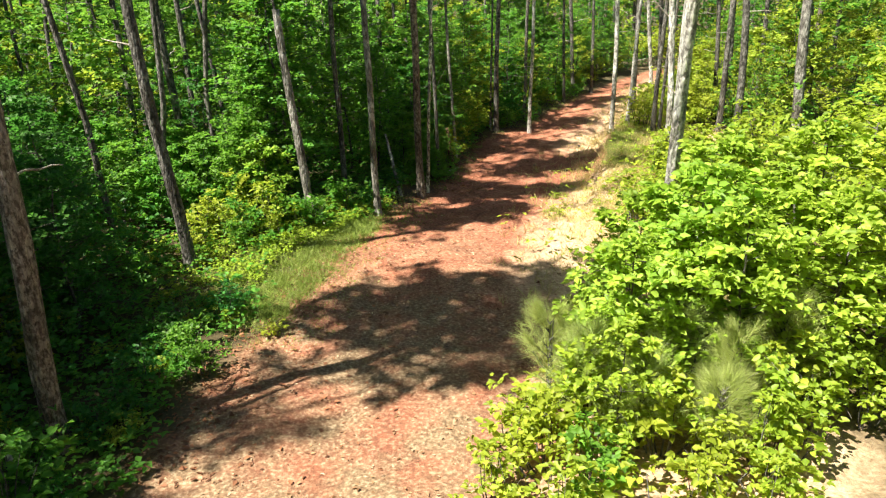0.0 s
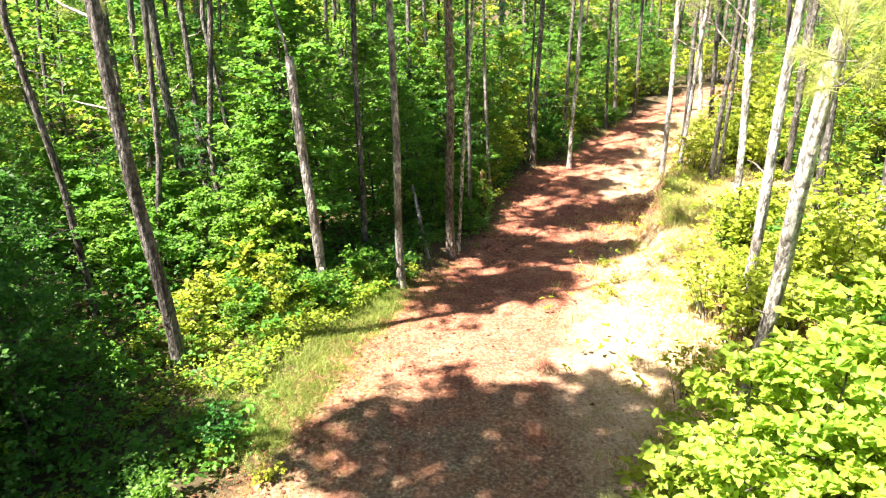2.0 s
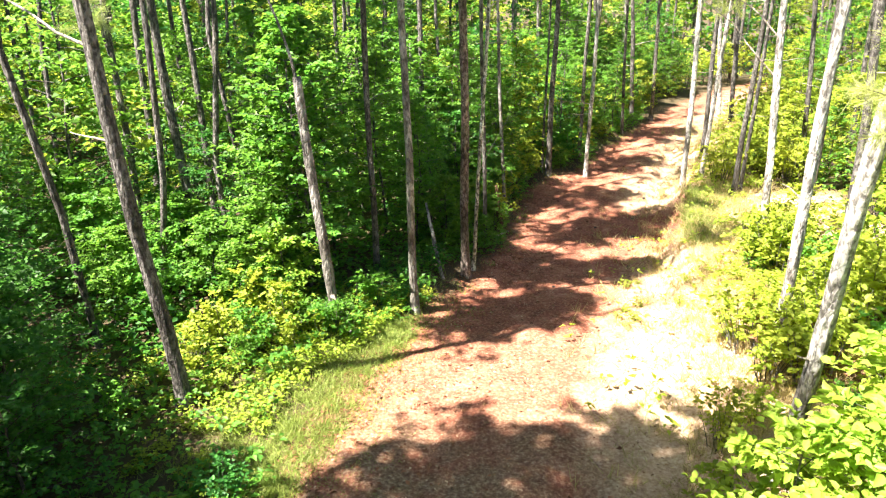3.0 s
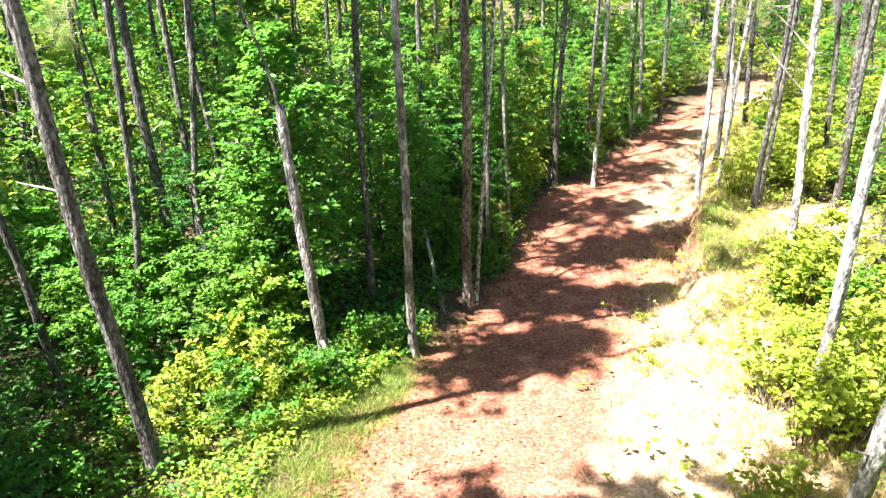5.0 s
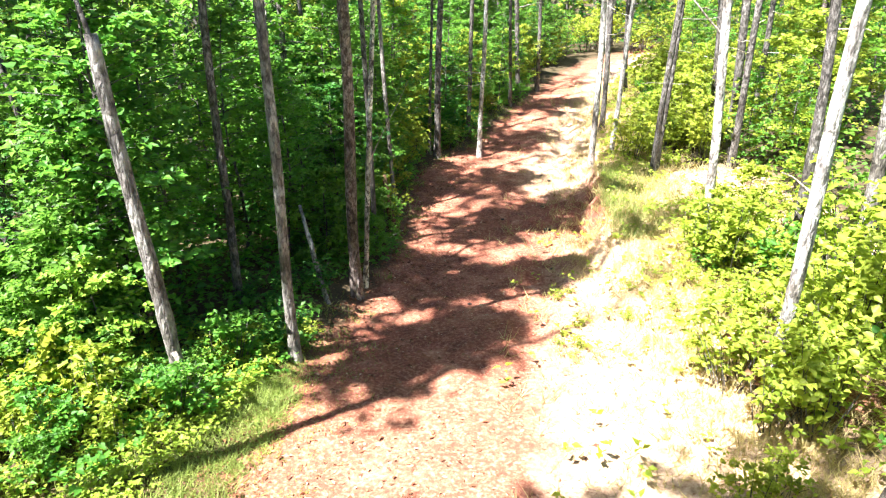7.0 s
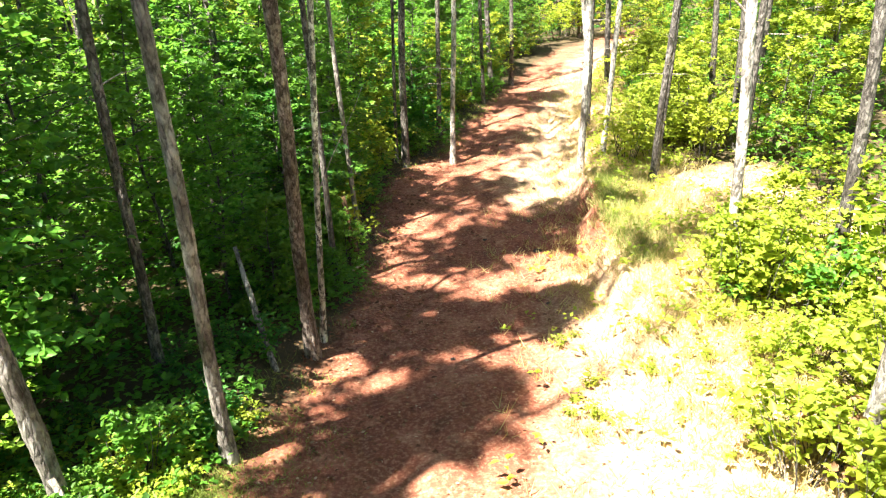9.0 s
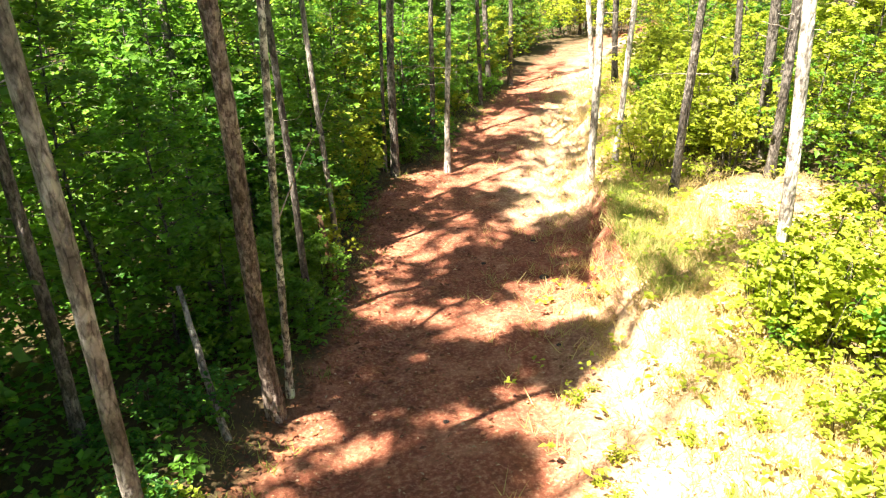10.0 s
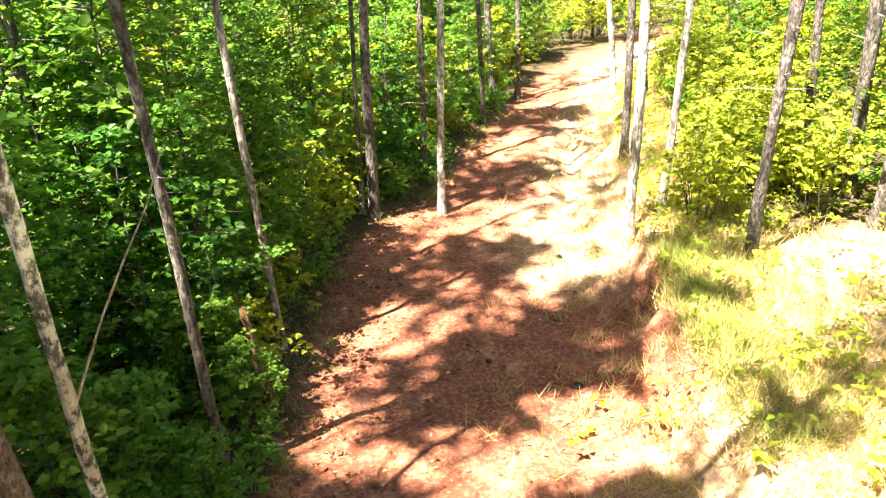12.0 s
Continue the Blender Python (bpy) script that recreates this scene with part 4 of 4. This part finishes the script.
def litter():
    g = np.random.default_rng(11)

    def tufts(b, p, tall, width, lean=0.5, blades=9):
        n = len(p)
        base = np.column_stack([p, heights(p) - 0.01])
        base = np.repeat(base, blades, 0) + np.column_stack([g.normal(0, 0.04, (n * blades, 2)), np.zeros(n * blades)])
        way = np.array([0, 0, 1.0]) + g.normal(0, lean, (n * blades, 3)) * np.array([1, 1, 0.2])
        b.needles(base, way, tall * g.uniform(0.5, 1.2, n * blades), np.full(n * blades, width))

    def flat_leaves(b, p, size):
        n = len(p)
        a = g.uniform(0, 6.28, n)
        at = np.column_stack([p, heights(p) + g.uniform(0.004, 0.012, n)])
        L = size * g.uniform(0.4, 1.4, n)
        b.blades(at, np.column_stack([np.cos(a), np.sin(a), g.normal(0, 0.2, n)]), np.array([0, 0, 1.0]) + g.normal(0, 0.35, (n, 3)), L, L * g.uniform(0.25, 0.7, n), 0.2, False)

    y = np.repeat(np.concatenate([g.uniform(6.6, 10.6, 150), g.uniform(7, 24, 120)]), 6)
    x = edge_left(y) + np.repeat(0.1 - np.abs(g.normal(0, 0.65, len(y) // 6)), 6) + g.normal(0, 0.1, len(y))
    y = y + g.normal(0, 0.1, len(y))
    scatter("grass", "green grass along the shaded edge of the trail", "grass", GRASS, np.column_stack([x, y]), lambda b, p: tufts(b, p, 0.12, 0.009, 1.0))
    y = np.repeat(g.uniform(7.0, 10.4, 300), 5)
    x = edge_left(y) + np.repeat(0.15 - g.uniform(0, 1, 300), 5) * (0.15 + verge(y)) + g.normal(0, 0.09, len(y))
    y = y + g.normal(0, 0.09, len(y))
    scatter("verge_grass", "soft yellow-green grass on the verge of the trail", "grass", GRASS, np.column_stack([x, y]), lambda b, p: tufts(b, p, 0.14, 0.008, 1.0, 9))
    y = g.uniform(6.2, 11.2, 1300)
    x = edge_left(y) + g.uniform(-0.5, 1.0, len(y)) * g.uniform(0.2, 1, len(y))
    scatter("short_grass", "short sparse grass creeping over the trail's edge", "grass", GRASS, np.column_stack([x, y]), lambda b, p: tufts(b, p, 0.06, 0.007, 1.0, 6))
    y = g.uniform(6.5, 26, 5200)
    x = edge_right(y) + 0.2 + g.normal(0.75, 0.6, len(y)) + np.where(g.uniform(size=len(y)) < 0.12, -1.0, 0)
    scatter("dry_grass", "dry straw-coloured grass on the sandy bank", "dry grass", STRAW, np.column_stack([x, y]), lambda b, p: tufts(b, p, 0.2, 0.01, 0.7))
    y = np.concatenate([g.uniform(9.0, 14.4, 1500), g.uniform(12.6, 16.3, 1700)])
    x = np.concatenate([2.3 + 3.2 * g.uniform(0, 1, 1500) ** 0.8, edge_right(y[1500:]) + 0.8 + g.uniform(0, 2.6, 1700)])
    scatter("short_dry_grass", "short bleached grass on the open sandy ground", "dry grass", STRAW, np.column_stack([x, y]), lambda b, p: tufts(b, p, 0.09, 0.008, 0.9, 8))
    y = g.uniform(3, 28, 9000)
    x = edge_left(y) - 0.9 + g.uniform(0, 1, len(y)) ** 1.1 * (edge_right(y) - edge_left(y) + 1.5)
    scatter("fallen_leaves", "brown fallen leaves strewn over the trail", "leaf litter", LEAF_BROWN, np.column_stack([x, y]), lambda b, p: flat_leaves(b, p, 0.036))
    y = g.uniform(3, 22, 2600)
    x = edge_left(y) + g.uniform(0, 1, len(y)) * (edge_right(y) - edge_left(y) + 0.4)
    scatter("pale_fallen_leaves", "bleached fallen leaves on the trail", "leaf litter", LEAF_PALE, np.column_stack([x, y]), lambda b, p: flat_leaves(b, p, 0.034))
    y = g.uniform(4, 20, 5200)
    x = edge_left(y) - 0.25 + np.minimum(g.exponential(0.7, len(y)), 3.5)
    scatter("russet_fallen_leaves", "red-brown fallen leaves gathered along the trail's shaded edge", "leaf litter", LEAF_RUSSET, np.column_stack([x, y]), lambda b, p: flat_leaves(b, p, 0.055))
    y = g.uniform(13.2, 16.4, 420)
    x = edge_right(y) + 0.35 + np.abs(g.normal(0, 0.4, len(y)))
    scatter("bank_grass", "green grass hanging over the washed-out bank", "grass", GRASS, np.column_stack([x, y]), lambda b, p: tufts(b, p, 0.22, 0.01, 0.8))
    # low herbs under the trees
    y = g.uniform(-8, 26, 9200)
    x = edge_left(y) - 0.1 - 0.35 * verge(y) - np.abs(g.normal(0, 1.8, len(y))) + 0.2 * np.sin(y * 1.9)

    keep = ~((y > 7.2) & (y < 8.8) & (x > -3.3)) | (g.uniform(size=len(y)) < 0.3)

    def herbs(b, p, size=1.0):
        n = len(p)
        k = 4
        base = np.repeat(np.column_stack([p, heights(p) + size * g.uniform(0.04, 0.22, n)]), k, 0) + np.column_stack([g.normal(0, 0.03, (n * k, 2)), g.normal(0, 0.015, n * k)])
        a = g.uniform(0, 6.28, n * k)
        L = size * g.uniform(0.05, 0.1, n * k)
        b.blades(base, np.column_stack([np.cos(a), np.sin(a), g.normal(0.1, 0.3, n * k)]), np.array([0, 0, 1.0]) + g.normal(0, 0.3, (n * k, 3)), L, L * 0.6, 0.2, False)
    scatter("herbs", "low green herbs and seedlings on the forest floor", "herbs", LEAF, np.column_stack([x, y])[keep], herbs)
    ye = 11.4 - 3.6 * g.uniform(0, 1, 2000) ** 1.3
    scatter("edge_herbs", "bright yellow-green herbs at the sunlit edge of the trail", "herbs", LEAF_LIME, np.column_stack([edge_left(ye) - 0.1 - 0.3 * verge(ye) - np.abs(g.normal(0, 0.85, len(ye))), ye]), lambda b, p: herbs(b, p, 0.65))
    # taller plants on the floor of the wood, both sides
    y = g.uniform(-12, 36, 15000)
    out = np.select([y < 6, y < 9.5], [0.9, 2.3], 1.6) + g.uniform(0, 13, len(y))
    x = np.where(g.uniform(size=len(y)) < 0.62, edge_left(y) - out, edge_right(y) + 1.2 + out)

    def tall_herbs(b, p):
        n = len(p)
        k = 6
        base = np.repeat(np.column_stack([p, heights(p)]), k, 0) + np.column_stack([g.normal(0, 0.12, (n * k, 2)), g.uniform(0.05, 0.65, n * k)])
        a = g.uniform(0, 6.28, n * k)
        L = g.uniform(0.06, 0.13, n * k)
        b.blades(base, np.column_stack([np.cos(a), np.sin(a), g.normal(0.0, 0.3, n * k)]), np.array([0, 0, 1.0]) + g.normal(0, 0.6, (n * k, 3)), L, L * 0.65, 0.2, False)
    p = np.column_stack([x, y])
    # same plants on both sides: shade is put into the left side's darker leaves
    scatter("floor_plants", "plants covering the floor of the wood, shade put into darker leaves", "undergrowth", LEAF_DEEP, p[x < edge_left(y)], tall_herbs)
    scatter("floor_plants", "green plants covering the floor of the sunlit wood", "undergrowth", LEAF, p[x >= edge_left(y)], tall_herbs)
    y = g.uniform(7.5, 26, 2100)
    x = edge_right(y) + 0.3 + np.abs(g.normal(0.3, 1.5, len(y)))
    x = x + np.interp(y, [13, 15], [0.9, 0.0])
    yl = g.uniform(9.6, 14.6, 650)
    y, x = np.concatenate([y, yl]), np.concatenate([x, 2.6 + 3.2 * g.uniform(0, 1, len(yl)) ** 0.75])
    yo = g.uniform(8.0, 14.5, 60)
    y, x = np.concatenate([y, yo]), np.concatenate([x, edge_right(yo) - 1.3 + 1.8 * g.uniform(0, 1, len(yo)) ** 0.7])
    lip = (y > 12.4) & (y < 16.3) & (x < 6.4) & (g.uniform(size=len(y)) < 0.6)
    y, x = y[~lip], x[~lip]
    scatter("bank_herbs", "yellow-green herbs on the sunlit bank", "herbs", LEAF_LIME, np.column_stack([x, y]), herbs)


litter()


# ---- dead wood ----
def dead_wood():
    g = np.random.default_rng(17)

    def log(name, label, a, b, r, mat, crook=0.03, sides=10):
        a, b = np.array(a, float), np.array(b, float)
        u = np.linspace(0, 1, 9)[:, None]
        line = a + u * (b - a) + np.cumsum(g.normal(0, crook * np.linalg.norm(b - a) / 9, (9, 3)), 0) * (u * (1 - u) * 4)
        bd = Build()
        bd.tube(line, np.linspace(r, r * 0.55, 9), sides, 0.07, 5)
        tagged(new(name, bd.mesh(name, [mat], True)), label, "dead wood")

    z = ground_z
    log("fallen_branch", "bare white fallen branch lying in low plants", (-2.05, 10.1, z(-2.05, 10.1) + 0.42), (-1.74, 9.8, z(-1.74, 9.8) + 0.04), 0.024, DEADWOOD)
    log("fallen_branch", "bare white fallen stick beside the branch", (-1.98, 10.0, z(-1.98, 10.0) + 0.2), (-1.62, 9.9, z(-1.62, 9.9) + 0.03), 0.015, DEADWOOD)
    log("leaning_dead_stem", "pale dead stem leaning with a broken top", (-0.79, 12.05, z(-0.79, 12.05) - 0.05), (-1.11, 12.74, 1.25), 0.038, BARK_GREY, 0.07)
    log("broken_branch", "broken pale stub at the shaded trail edge", (-2.9, 3.8, z(-2.9, 3.8) - 0.05), (-3.15, 3.98, z(-3.15, 3.98) + 0.3), 0.045, DEADWOOD)
    log("rotten_stump", "rotten orange-brown broken stump among leaves", (0.08, 14.85, z(0.08, 14.85) - 0.05), (-0.02, 14.9, z(0.08, 14.85) + 0.85), 0.06, ROTTEN)
    log("fallen_branch", "crooked pale twig at the trail's edge", (-0.02, 14.4, z(-0.02, 14.4) + 0.03), (0.22, 14.6, z(0.22, 14.6) + 0.12), 0.018, DEADWOOD, 0.12)
    snag = thing("snag", "grey leaning dead snag with leaves round it", "dead wood", at=pose(-2.05, 10.17, z(-2.05, 10.17)))
    stem = Build()
    h = np.linspace(-0.1, 3.15, 24)
    stem.tube(np.column_stack([-0.072 * h + 0.012 * np.sin(h * 2.1), -0.022 * h, h]), np.linspace(0.068, 0.05, 24), 16, 0.08, 9)
    part("trunk", stem.mesh("trunk", [BARK_GREY], True), snag)
    top = Build()
    u = np.linspace(0, 1, 12)
    top.tube(np.column_stack([-0.225 - 0.5 * u ** 1.5, -0.07 + 0.1 * u, 3.0 + 1.5 * u]), np.linspace(0.022, 0.008, 12), 7, 0.08, 4)
    part("broken_top", top.mesh("broken_top", [BARK_GREY], True), snag, "thin bent grey stem above the break")


dead_wood()


# ---- stones on the trail ----
def stones():
    g = np.random.default_rng(41)
    me = []
    for i in range(3):
        bm = bmesh.new()
        bmesh.ops.create_icosphere(bm, subdivisions=2, radius=1.0)
        for v in bm.verts:
            v.co *= 1 + g.normal(0, 0.09)
            v.co.z *= 0.6
        me.append(bpy.data.meshes.new("stone"))
        bm.to_mesh(me[-1])
        bm.free()
        me[-1].materials.append(STONE)
    for i, (x, y, r) in enumerate([(2.53, 14.81, 0.05), (1.9, 15.3, 0.025), (2.9, 14.3, 0.03), (2.7, 15.9, 0.028), (0.9, 12.1, 0.022), (3.2, 17.4, 0.035), (2.2, 13.2, 0.022)]):
        ob = new("stone", me[i % 3])
        ob.matrix_basis = Matrix.LocRotScale((x, y, ground_z(x, y) + 0.2 * r), Euler((0, 0, g.uniform(0, 6.28))), (r, r * 1.2, r))
        tagged(ob, "small dark weathered stone on the clay trail", "stone", "stones on the trail")


stones()
